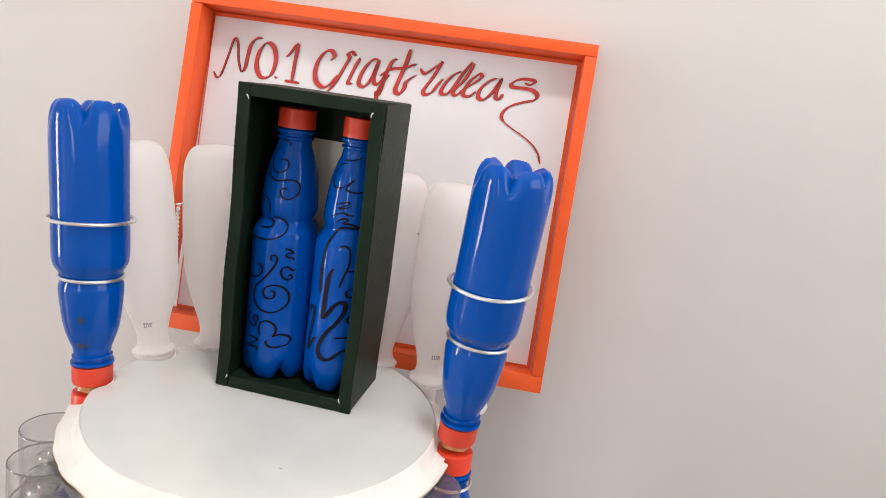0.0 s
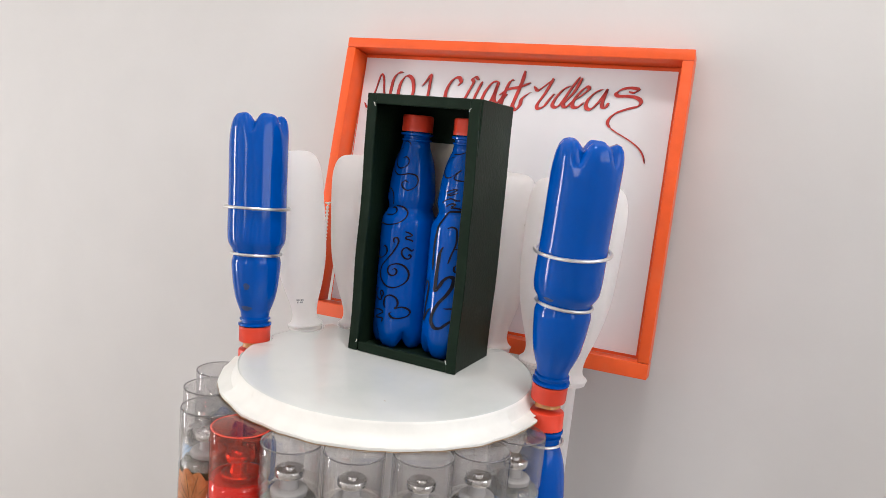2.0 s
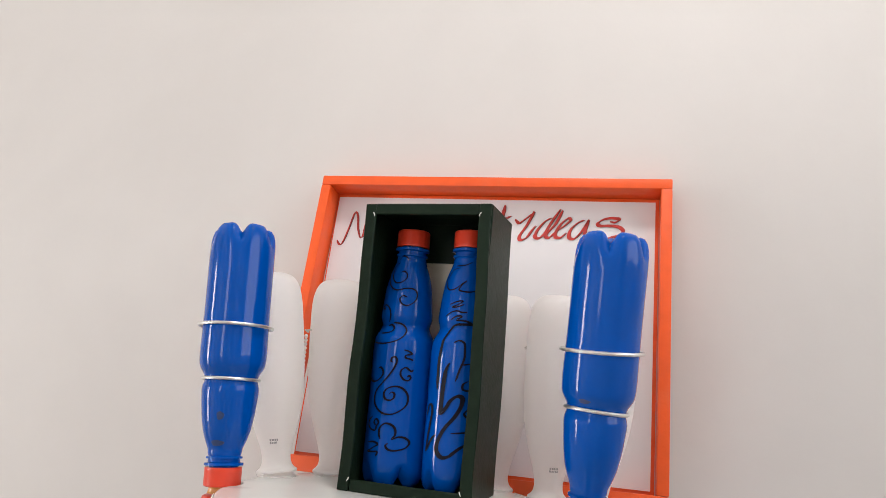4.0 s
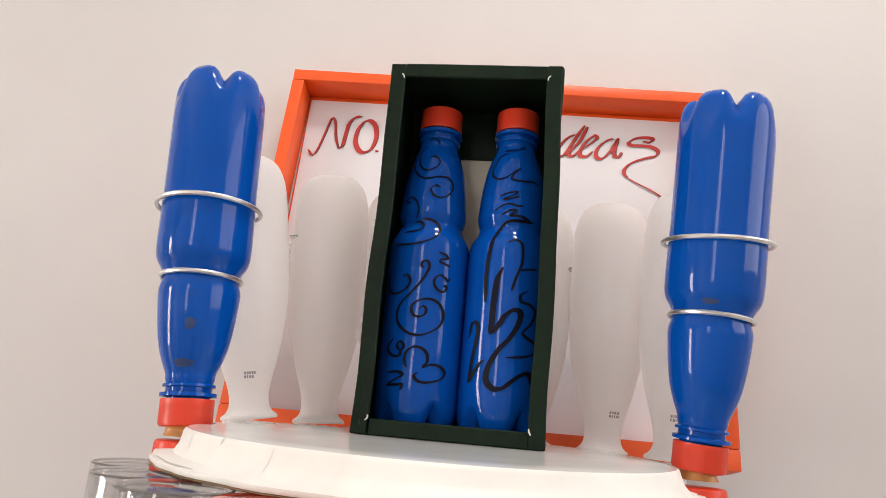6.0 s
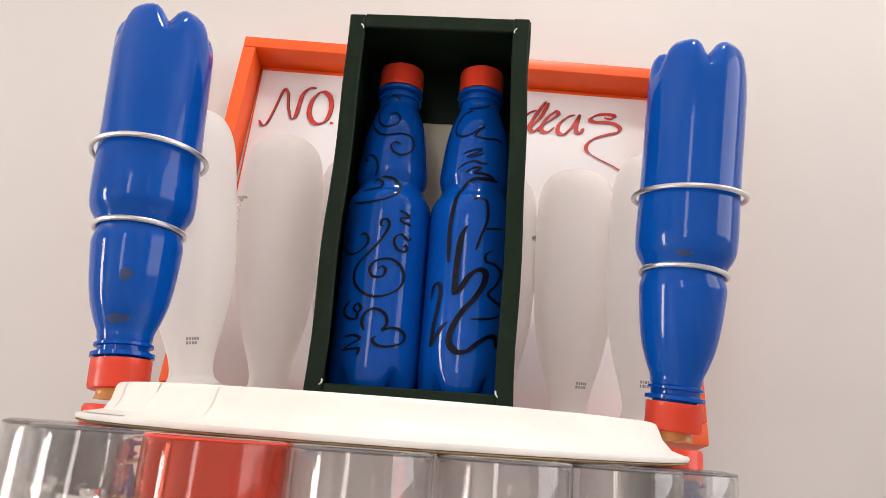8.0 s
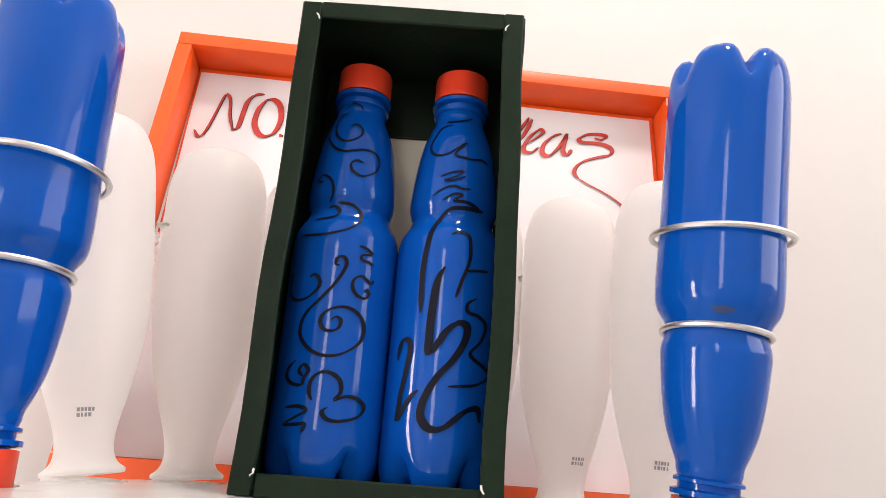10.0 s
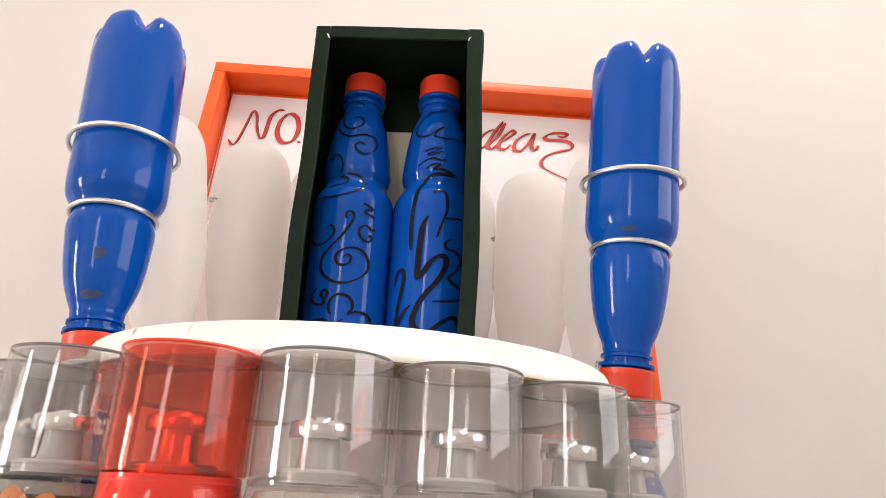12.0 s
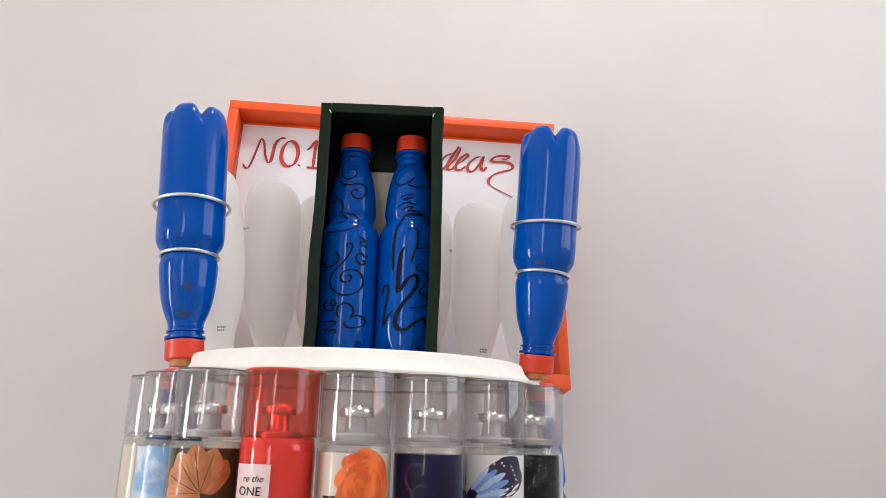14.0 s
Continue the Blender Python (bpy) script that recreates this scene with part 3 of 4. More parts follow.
# paper strips glued round the side
STRIPS = 26
for k in range(STRIPS):
    a0 = 2 * math.pi * k / STRIPS
    a1 = a0 + 2 * math.pi / STRIPS * 1.04
    mid = (a0 + a1) / 2
    if top_dent(mid, DR, 0)[0] < DR - 0.0005 or top_dent(a0, DR, 0)[0] < DR - 0.0005 or top_dent(a1, DR, 0)[0] < DR - 0.0005:
        continue
    bm = bmesh.new()
    rows = []
    lift = random.choice((0.0001, 0.0001, 0.0002, 0.0004))
    flare = 0.55 if -2.1 < (mid + math.pi) % (2 * math.pi) - math.pi < -0.3 else 0
    for j in range(7):
        a = a0 + (a1 - a0) * j / 6
        r = DR + 0.0005 + lift * j / 6 + 0.0001 * math.exp(-((j - 6) ** 2))
        ring = []
        for rr, z in ((r - 0.0012, 0.0194), (r - 0.0004, 0.0188), (r + 0.0004, 0.0172), (r + 0.0014 + 0.0022 * flare, 0.0115), (r + 0.0042 + 0.0052 * flare, 0.0065), (DF - 0.0030 + 0.0034 * flare + 0.0006 * math.sin(j), 0.0048 - 0.0012 * flare)):
            ring.append(bm.verts.new((rr * math.cos(a), rr * math.sin(a), z)))
        rows.append(ring)
    for p, q in zip(rows, rows[1:]):
        for j in range(5):
            bm.faces.new((p[j], q[j], q[j + 1], p[j + 1]))
    part("paper_strip", bm, DISCPAPER, disc)
# a speck of dirt
bm = bmesh.new()
blob(bm, lambda u, v: (u, v, 0.0), 0, 0, 0.0012, 0, 0.6, 10, 2)
speck = part("dirt_speck", bm, BROWN, disc, "brown speck of dirt")
speck.matrix_basis = pose(0.045 - DX, -0.099 - DY, 0.0200)

# ------------------------------------------------------------ the dark box with two painted bottles
BW, BH, BD = 0.0625, 0.2650, 0.081
case = thing("display_box", pose(0, 0, 0.2005), "dark green cardboard box standing open to the front", "box")


def wavy(bm, amount=0.0020, seed=0.0):
    """Soft card: edges that are not quite straight."""
    for v in bm.verts:
        v.co.x += amount * noise.noise((v.co.z * 14 + seed, v.co.y * 8, 1.3))
        v.co.y += amount * 0.6 * noise.noise((v.co.z * 12 + seed, v.co.x * 9, 4.1))
    return bm


def slab(x0, x1, y0, y1, z0, z1, cuts=14, seed=0.0):
    bm = box(x0, x1, y0, y1, z0, z1, 0.0008, seg=1)
    axis = max(range(3), key=lambda i: (x1 - x0, y1 - y0, z1 - z0)[i])
    lo, hi = ((x0, x1), (y0, y1), (z0, z1))[axis]
    for k in range(1, cuts):
        co = [0, 0, 0]
        co[axis] = lo + (hi - lo) * k / cuts
        no = [0, 0, 0]
        no[axis] = 1
        bmesh.ops.bisect_plane(bm, geom=bm.verts[:] + bm.edges[:] + bm.faces[:], plane_co=co, plane_no=no)
    return wavy(bm, seed=seed)


WT = 0.0028
part("side_wall", slab(-BW, -BW + WT, 0.003, BD, 0, BH, seed=1), GREEN, case)
part("side_wall", slab(BW - WT, BW, 0.003, BD, 0, BH, seed=2), GREEN, case)
part("top_wall", slab(-BW + WT, BW - WT, 0.003, BD, BH - WT, BH, seed=3), GREEN, case)
part("bottom_wall", slab(-BW + WT, BW - WT, 0.003, BD, 0, WT, seed=4), GREEN, case)
HX, HZ0, HZ1 = 0.034, 0.10, 0.222
part("back_panel", box(-BW + WT, -HX, BD - 0.002, BD, WT, BH - WT), GREEN, case)
part("back_panel", box(HX, BW - WT, BD - 0.002, BD, WT, BH - WT), GREEN, case)
part("back_panel", box(-HX, HX, BD - 0.002, BD, HZ1, BH - WT), GREEN, case)
part("back_panel", box(-HX, HX, BD - 0.002, BD, WT, HZ0), GREEN, case)
part("inner_card", box(-HX - 0.006, HX + 0.006, BD + 0.0006, BD + 0.0016, HZ0 - 0.006, HZ1 + 0.006), PALECARD, case, "cream card behind the opening in the back")
LIP = 0.0105
part("front_lip", slab(-BW - 0.0006, -BW + LIP, 0, 0.0034, 0, BH, seed=5), GREEN, case)
part("front_lip", slab(BW - LIP, BW + 0.0006, 0, 0.0034, 0, BH, seed=6), GREEN, case)
part("front_lip", slab(-BW + LIP + 0.0002, BW - LIP - 0.0002, 0.0001, 0.0032, BH - LIP, BH, 6, seed=7), GREEN, case)
part("front_lip", slab(-BW + LIP + 0.0002, BW - LIP - 0.0002, 0.0001, 0.0032, 0, LIP, 6, seed=8), GREEN, case)
# worn white corners
for sx in (-1, 1):
    for z in (LIP, BH - LIP):
        bm = bmesh.new()
        up = 1 if z > 0.1 else -1
        ribbon(bm, pen([(sx * (BW - LIP), z - up * 0.0022), (sx * (BW - LIP + 0.0003), z), (sx * (BW - LIP + 0.0018), z + up * 0.0016)], 0.0010, 10, 0.5, 5),
               lambda u, v: (u + 0.0006 * noise.noise((v * 900, u * 700, 0)), -0.0016, v))
        part("worn_corner", bm, WORN, case, "white worn paper at the folded corner", smooth=False)

# black curls painted on the bottles, as arcs round the bottle and heights above the foot


def curl(cx, cz, r0, r1, a0, a1, n=14):
    out = []
    for k in range(n):
        s = k / (n - 1)
        a = radians(a0 + (a1 - a0) * s)
        r = r0 + (r1 - r0) * s
        out.append((cx + r * math.cos(a), cz + r * math.sin(a)))
    return out


def painted_bottle(x, y, label):
    b = thing("painted_bottle", pose(x, y, 0.2005 + WT + 0.0012), label, "bottle", "painted bottles in the box")
    body = part("body", bottle_mesh(False), BLUE, b)
    body.rotation_euler = (0, 0, radians(18))
    b.scale = (1, 1, 1.026)
    c = part("cap", cap_mesh(), REDCAP, b, "red ridged screw cap")
    c.matrix_basis = pose(0, 0, LENGTH - 0.0135)
    return b


def scroll(bottle, width, keys):
    """A brush stroke on the bottle: arcs round it and heights above its foot."""
    bm = bmesh.new()

    def place(u, v):
        r = bottle_radius(LENGTH - v) + 0.0006
        a = -math.pi / 2 + u / 0.0285
        return (r * math.cos(a), r * math.sin(a), v)
    ribbon(bm, pen(keys, width * 0.82, 30, 0.5, 5, 0.10), place)
    part("painted_curl", bm, PAINT_BLACK, bottle, "black painted curl")


LEFT_BOTTLE = painted_bottle(-0.0300, 0.0495, "blue plastic bottle with black painted scrolls and a red cap")
RIGHT_BOTTLE = painted_bottle(0.0300, 0.0495, "blue plastic bottle with bold black painted strokes and a red cap")
scroll(LEFT_BOTTLE, 0.0026, [(0.0009, 0.0808), (0.0034, 0.0831), (0.0059, 0.0816), (0.0054, 0.0779), (0.0023, 0.0758), (-0.002, 0.0766), (-0.004, 0.0807), (-0.0024, 0.0847), (0.0021, 0.0875), (0.0085, 0.0884), (0.0144, 0.0857), (0.018, 0.0799), (0.0172, 0.0728), (0.0118, 0.0671), (0.0043, 0.0635), (-0.0036, 0.0639), (-0.0099, 0.0678), (-0.0138, 0.0732), (-0.0141, 0.0793), (-0.0117, 0.0848), (-0.0062, 0.0909), (0.0002, 0.099), (0.0042, 0.1063), (0.0056, 0.1112), (0.0041, 0.1145), (0.001, 0.1141), (0.0003, 0.1106), (0.0024, 0.1099)])
scroll(LEFT_BOTTLE, 0.0026, [(-0.0124, 0.1031), (-0.0102, 0.1046), (-0.0074, 0.1027), (-0.0066, 0.0987), (-0.0095, 0.0946), (-0.0146, 0.0916), (-0.0209, 0.0918), (-0.0257, 0.0959), (-0.0259, 0.1013), (-0.0235, 0.1061)])
scroll(LEFT_BOTTLE, 0.0022, [(0.0109, 0.1217), (0.0153, 0.1207), (0.0182, 0.1182), (0.0132, 0.117), (0.0129, 0.1147), (0.0178, 0.1136), (0.0196, 0.1125)])
scroll(LEFT_BOTTLE, 0.0024, [(0.0206, 0.1048), (0.0191, 0.1028), (0.0139, 0.1058), (0.01, 0.1031), (0.0099, 0.0988), (0.0127, 0.0952), (0.0168, 0.0945), (0.0188, 0.0971), (0.0172, 0.099), (0.0158, 0.0974)])
scroll(LEFT_BOTTLE, 0.0024, [(-0.0228, 0.1272), (-0.0095, 0.1264), (0.003, 0.1296), (0.0099, 0.1352), (0.0114, 0.1413), (0.0053, 0.1456), (-0.0042, 0.1465)])
scroll(LEFT_BOTTLE, 0.0026, [(-0.0168, 0.136), (-0.0056, 0.1373), (-0.0021, 0.1414), (-0.006, 0.1443), (-0.0107, 0.1433)])
scroll(LEFT_BOTTLE, 0.0022, [(-0.0099, 0.1466), (-0.0076, 0.1527), (-0.0105, 0.1597), (-0.0172, 0.163), (-0.0212, 0.1601), (-0.016, 0.1586)])
scroll(LEFT_BOTTLE, 0.0022, [(-0.004, 0.1943), (0.001, 0.1958), (0.0062, 0.193), (0.0054, 0.188), (-0.0024, 0.1842), (-0.0099, 0.1855), (-0.016, 0.1923), (-0.0176, 0.2012), (-0.0096, 0.2048)])
scroll(LEFT_BOTTLE, 0.0022, [(-0.0198, 0.1994), (-0.0248, 0.1942), (-0.016, 0.1824), (-0.0051, 0.1773), (0.0086, 0.1793), (0.0172, 0.1784), (0.0206, 0.1735), (0.0179, 0.1673), (0.0103, 0.163), (0.0039, 0.1644), (0.001, 0.1688), (0.0043, 0.172), (0.0095, 0.1707)])
scroll(LEFT_BOTTLE, 0.0018, [(-0.0124, 0.2079), (-0.0069, 0.2113), (0.0015, 0.2102), (0.0053, 0.2072)])
scroll(LEFT_BOTTLE, 0.0026, [(-0.0141, 0.0603), (-0.0181, 0.0568), (-0.0189, 0.0523), (-0.0147, 0.0488), (-0.0095, 0.0484), (-0.0085, 0.0519), (-0.0066, 0.0555), (-0.0094, 0.0583), (-0.0116, 0.0553), (-0.0092, 0.0525)])
scroll(LEFT_BOTTLE, 0.0028, [(-0.0032, 0.0412), (-0.0052, 0.0454), (-0.0045, 0.0512), (-0.0002, 0.0551), (0.0054, 0.0545), (0.0091, 0.0511), (0.0097, 0.046), (0.0073, 0.0422), (0.0127, 0.0443), (0.0188, 0.0436), (0.0227, 0.0398), (0.0192, 0.035), (0.0107, 0.0323), (0.0047, 0.0328), (0.0021, 0.036), (0.0045, 0.0385)])
scroll(LEFT_BOTTLE, 0.0028, [(-0.0171, 0.0371), (-0.0096, 0.038), (-0.0054, 0.0362), (-0.0104, 0.0328), (-0.0163, 0.0291), (-0.0098, 0.0294), (-0.0054, 0.0297), (-0.0063, 0.0257)])
scroll(RIGHT_BOTTLE, 0.002, [(-0.0129, 0.2028), (0.0016, 0.2035), (0.0142, 0.2069)])
scroll(RIGHT_BOTTLE, 0.0022, [(-0.0063, 0.2005), (-0.0167, 0.198), (-0.0221, 0.1868), (-0.0157, 0.1802), (-0.0068, 0.1802), (0.0029, 0.1859), (0.0071, 0.1884), (0.001, 0.1831), (-0.0006, 0.1792), (0.0096, 0.1779), (0.0189, 0.1791), (0.0259, 0.1776)])
scroll(RIGHT_BOTTLE, 0.0022, [(-0.0099, 0.1657), (-0.0015, 0.1686), (0.0052, 0.1692), (-0.0012, 0.1654), (-0.0065, 0.1635), (-0.001, 0.1636), (0.0069, 0.1666)])
scroll(RIGHT_BOTTLE, 0.0024, [(-0.0138, 0.1545), (-0.0077, 0.1582), (-0.0007, 0.1601), (0.0048, 0.1589), (0.0104, 0.1592)])
scroll(RIGHT_BOTTLE, 0.0028, [(-0.0071, 0.1515), (-0.0002, 0.1553), (0.0051, 0.1549), (0.0001, 0.1517), (0.0092, 0.1513), (0.0182, 0.1486)])
scroll(RIGHT_BOTTLE, 0.0038, [(0.0209, 0.1483), (0.0079, 0.1482), (-0.0031, 0.1464), (-0.0095, 0.1372), (-0.012, 0.1231), (-0.0132, 0.1089), (-0.0126, 0.0887)])
scroll(RIGHT_BOTTLE, 0.0026, [(0.0002, 0.131), (0.0046, 0.1333), (0.0094, 0.1313), (0.0105, 0.1249), (0.0102, 0.1168), (0.007, 0.1069), (0.0043, 0.0972)])
scroll(RIGHT_BOTTLE, 0.0026, [(0.0096, 0.112), (0.0153, 0.1131), (0.0216, 0.114)])
scroll(RIGHT_BOTTLE, 0.0054, [(-0.0018, 0.1131), (-0.005, 0.1057), (-0.0066, 0.0903), (-0.007, 0.0782), (-0.0067, 0.0686), (-0.0024, 0.0739), (0.0013, 0.0802), (0.0067, 0.0845), (0.0113, 0.083), (0.0104, 0.0754), (0.0053, 0.0658), (-0.001, 0.0579), (-0.0054, 0.0503), (-0.0081, 0.043), (-0.0081, 0.0367), (-0.0038, 0.0319), (0.0024, 0.0325), (0.0089, 0.0382), (0.0146, 0.0423), (0.0199, 0.0429), (0.0213, 0.0367)])
scroll(RIGHT_BOTTLE, 0.0028, [(0.0158, 0.0985), (0.0109, 0.0951), (0.0113, 0.0906), (0.0174, 0.0893), (0.0224, 0.0851), (0.0196, 0.0769), (0.0139, 0.0705), (0.0158, 0.0673), (0.0228, 0.0639), (0.0264, 0.06), (0.0185, 0.055), (0.0106, 0.0533), (0.0035, 0.0525)])
scroll(RIGHT_BOTTLE, 0.0038, [(-0.0248, 0.065), (-0.0226, 0.0739), (-0.0188, 0.0752), (-0.0167, 0.0706), (-0.0179, 0.0602), (-0.0201, 0.0484), (-0.0209, 0.0397), (-0.0211, 0.0353), (-0.0168, 0.0426), (-0.014, 0.047), (-0.0103, 0.05)])

# ------------------------------------------------------------ perfume mist bottles under the rim
MR = 0.0245
MTOP = 0.1780
MH = MTOP - TOP


def on_label(r):
    return lambda u, v: (r * math.cos(-math.pi / 2 + u / r), r * math.sin(-math.pi / 2 + u / r), v)


def band(bm, place, u0, u1, v0, v1, n=16, m=1):
    rows = [[bm.verts.new(place(u0 + (u1 - u0) * i / n, v0 + (v1 - v0) * j / m)) for j in range(m + 1)] for i in range(n + 1)]
    for p, q in zip(rows, rows[1:]):
        for j in range(m):
            bm.faces.new((p[j], q[j], q[j + 1], p[j + 1]))


CAPZ = MH - 0.0395                           # where the clear cap begins
LABZ = CAPZ - 0.0125                         # top of the label
RL = MR - 0.0011


def mist(x, y, face, label, cap_mat, body_mat, lab_mat, cover=1.0, decorate=None, top=0.0):
    """A tall clear spray bottle: cap, button, collar, body, wrapped label."""
    m = thing("mist_bottle", pose(x, y, TOP, 0, 0, face), label, "perfume bottle", "mist bottles round the board")
    part("bottle", lathe([(MR - 0.003, 0.0), (MR - 0.0006, 0.0015), (MR, 0.004), (MR, CAPZ - 0.012), (MR - 0.0008, CAPZ - 0.007), (MR - 0.004, CAPZ - 0.0035), (MR - 0.008, CAPZ - 0.002), (0.0105, CAPZ - 0.0012)], 40, close=False), body_mat, m, "clear plastic body")
    cap = part("clear_cap", lathe([(MR - 0.0004, CAPZ - 0.004), (MR + 0.0002, CAPZ - 0.0038), (MR + 0.0002, MH - 0.0016), (MR - 0.0003, MH - 0.0004), (MR - 0.0016, MH), (0.001, MH)], 48, close=False), cap_mat, m, "clear plastic over-cap")
    inner = lathe([(MR - 0.0012, CAPZ - 0.0035), (MR - 0.0012, MH - 0.0030), (MR - 0.0026, MH - 0.0018), (0.001, MH - 0.0018)], 40, close=False)
    part("cap_wall", inner, cap_mat, cap, "inner wall of the cap")
    part("cap_rim", tube([((MR - 0.0004) * math.cos(2 * math.pi * k / 48), (MR - 0.0004) * math.sin(2 * math.pi * k / 48), MH - 0.0010) for k in range(48)], 0.0006, 6, closed=True), RIM if cap_mat is CAPCLEAR else REDCAP, cap, "thick rim of the cap")
    part("collar", lathe([(0.0150, CAPZ - 0.0050), (0.0150, CAPZ - 0.0015), (0.0138, CAPZ - 0.0004), (0.0080, CAPZ), (0.0072, CAPZ + 0.0030), (0.0068, CAPZ + 0.0098), (0.0050, CAPZ + 0.0100)], 32), COLLAR if cap_mat is CAPCLEAR else ROSEGOLD, m, "frosted pump neck")
    part("spray_button", lathe([(0.0060, CAPZ + 0.0098), (0.0112, CAPZ + 0.0100), (0.0118, CAPZ + 0.0108), (0.0118, CAPZ + 0.0150), (0.0110, CAPZ + 0.0160), (0.0045, CAPZ + 0.0162), (0.0040, CAPZ + 0.0178), (0.0005, CAPZ + 0.0180)], 40,
                                lambda a, q, z: (q * (1 + (0.010 * math.cos(24 * a) if q > 0.0115 else 0)), z)), SILVER if cap_mat is CAPCLEAR else ROSEGOLD, m, "ridged metal spray button")
    part("shoulder_ring", lathe([(MR - 0.0020, CAPZ - 0.0068), (MR - 0.0008, CAPZ - 0.0062), (MR - 0.0008, CAPZ - 0.0046), (MR - 0.0022, CAPZ - 0.0040)], 40, close=False), cap_mat, m, "clear ring under the cap")
    part("liquid", lathe([(0.001, LABZ - 0.004), (RL - 0.0006, LABZ - 0.004), (RL - 0.0006, CAPZ - 0.0125), (RL - 0.003, CAPZ - 0.008), (0.001, CAPZ - 0.0075)], 36), LIQUID if body_mat is BODYCLEAR else REDL, m, "pale liquid above the label")
    bm = bmesh.new()
    half = math.pi * RL * cover
    band(bm, on_label(RL), -half, half, 0.004, LABZ + top, 48, 6)
    part("label", bm, lab_mat, m, "printed label inside the clear body")
    if decorate:
        decorate(m)
    return m


def motif(m, name, material, build, lift=0.0003, label=""):
    bm = bmesh.new()
    build(bm, on_label(RL + lift))
    part(name, bm, material, m, label, smooth=False)


def bars(m, material, u, v, w, h, rows, lift=0.0005):
    """Lines of writing that cannot be reproduced, as plain bars."""
    bm = bmesh.new()
    place = on_label(RL + lift)
    for k in range(rows):
        c = u - w / 2
        while c < u + w / 2 - 0.0006:
            d = min(random.uniform(0.0012, 0.0035), u + w / 2 - c)
            band(bm, place, c, c + d, v - k * h * 1.7, v - k * h * 1.7 + h, 3, 1)
            c += d + 0.0007
    part("writing", bm, material, m, "line of small writing as plain bars", smooth=False)


SKYL = mat("sky_label", (0.24, 0.45, 0.74), 0.35, vary=0.25, scale=40, blotch=(0.72, 0.80, 0.88), blotch_scale=55, blotch_cut=(0.48, 0.62))
OLIVE = mat("olive_label", (0.085, 0.078, 0.034), 0.35, spec=0.12, vary=0.4, scale=50, blotch=(0.02, 0.024, 0.02), blotch_scale=60)
PALE = mat("pale_label", (0.62, 0.56, 0.46), 0.4, vary=0.08, scale=30)
PURPLE = mat("purple_label", (0.016, 0.006, 0.070), 0.3, spec=0.12, vary=0.5, scale=30, blotch=(0.003, 0.003, 0.010), blotch_scale=22, blotch_cut=(0.42, 0.62))
WHITEL = mat("white_label", (0.78, 0.76, 0.76), 0.4, vary=0.03, scale=40)
GLITTER = mat("black_glitter_label", (0.006, 0.006, 0.008), 0.3, spec=0.12, vary=0.3, scale=300, blotch=(0.55, 0.55, 0.58), blotch_scale=900, blotch_cut=(0.70, 0.75))
REDL = mat("red_liquid", (0.82, 0.085, 0.055), 0.25, vary=0.15, scale=30, blotch=(0.75, 0.10, 0.08), blotch_scale=120)
PINK = mat("pink_label", (0.78, 0.60, 0.60), 0.4, vary=0.04, scale=40)
PEACH = mat("peach_petal", (0.66, 0.26, 0.09), 0.45, vary=0.2, scale=160)
PEACHD = mat("peach_petal_shade", (0.55, 0.19, 0.06), 0.45, vary=0.25, scale=160)
ROSE = mat("orange_rose_petal", (0.88, 0.17, 0.012), 0.45, vary=0.15, scale=140)
ROSED = mat("orange_rose_fold", (0.72, 0.10, 0.006), 0.45, vary=0.2, scale=140)
WINGB = mat("butterfly_blue", (0.16, 0.30, 0.66), 0.35, vary=0.3, scale=90)
WINGP = mat("butterfly_pale_blue", (0.42, 0.56, 0.80), 0.35, vary=0.25, scale=120)
INKV = mat("violet_black", (0.018, 0.010, 0.045), 0.4, vary=0.2, scale=90)
GOLD = mat("gold_chain", (0.75, 0.55, 0.12), 0.3, metal=1.0, vary=0.15, scale=200)
BLACKL = mat("black_label", (0.007, 0.007, 0.008), 0.35, spec=0.12, vary=0.2, scale=60)


def deco_peach(m):
    """Half of a fanned flower, a gold cord below it, and a dark panel with script."""
    cx, cz, size = 0.009, LABZ - 0.027, 0.029
    for k in range(7):
        a = radians(48 + 27 * k)
        reach = size * (0.86, 0.95, 1.0, 1.0, 0.95, 0.9, 0.8)[k]
        motif(m, "petal", PEACH if k % 2 else PEACHD, lambda bm, pl: blob(bm, pl, cx + 0.52 * reach * math.cos(a), cz + 0.52 * reach * math.sin(a), reach * 0.50, a, 0.62, 22, 4, lambda t: 1 + 0.05 * math.sin(5 * t + k)), 0.0003 + 0.00005 * k)
        for q in (-0.16, 0.0, 0.16):
            motif(m, "petal_vein", OLIVE if q == 0 else PEACHD, lambda bm, pl: ribbon(bm, pen([(cx, cz), (cx + 0.5 * reach * math.cos(a + q), cz + 0.5 * reach * math.sin(a + q)), (cx + 0.92 * reach * math.cos(a + q * 0.8), cz + 0.92 * reach * math.sin(a + q * 0.8))], 0.0006), pl), 0.0008)
    for k in range(22):
        motif(m, "cord_link", GOLD, lambda bm, pl: blob(bm, pl, 0.006 - 0.0003 * k, LABZ - 0.034 - k * 0.0030, 0.0017, 0.7 * (-1) ** k, 0.7, 10, 2), 0.0010)
    motif(m, "dark_panel", BLACKL, lambda bm, pl: band(bm, pl, -0.0270, -0.0075, 0.012, LABZ - 0.049, 10, 1), 0.0006, "black panel on the label")
    bars(m, WHITEL, -0.0165, LABZ - 0.064, 0.013, 0.0022, 1, 0.0010)


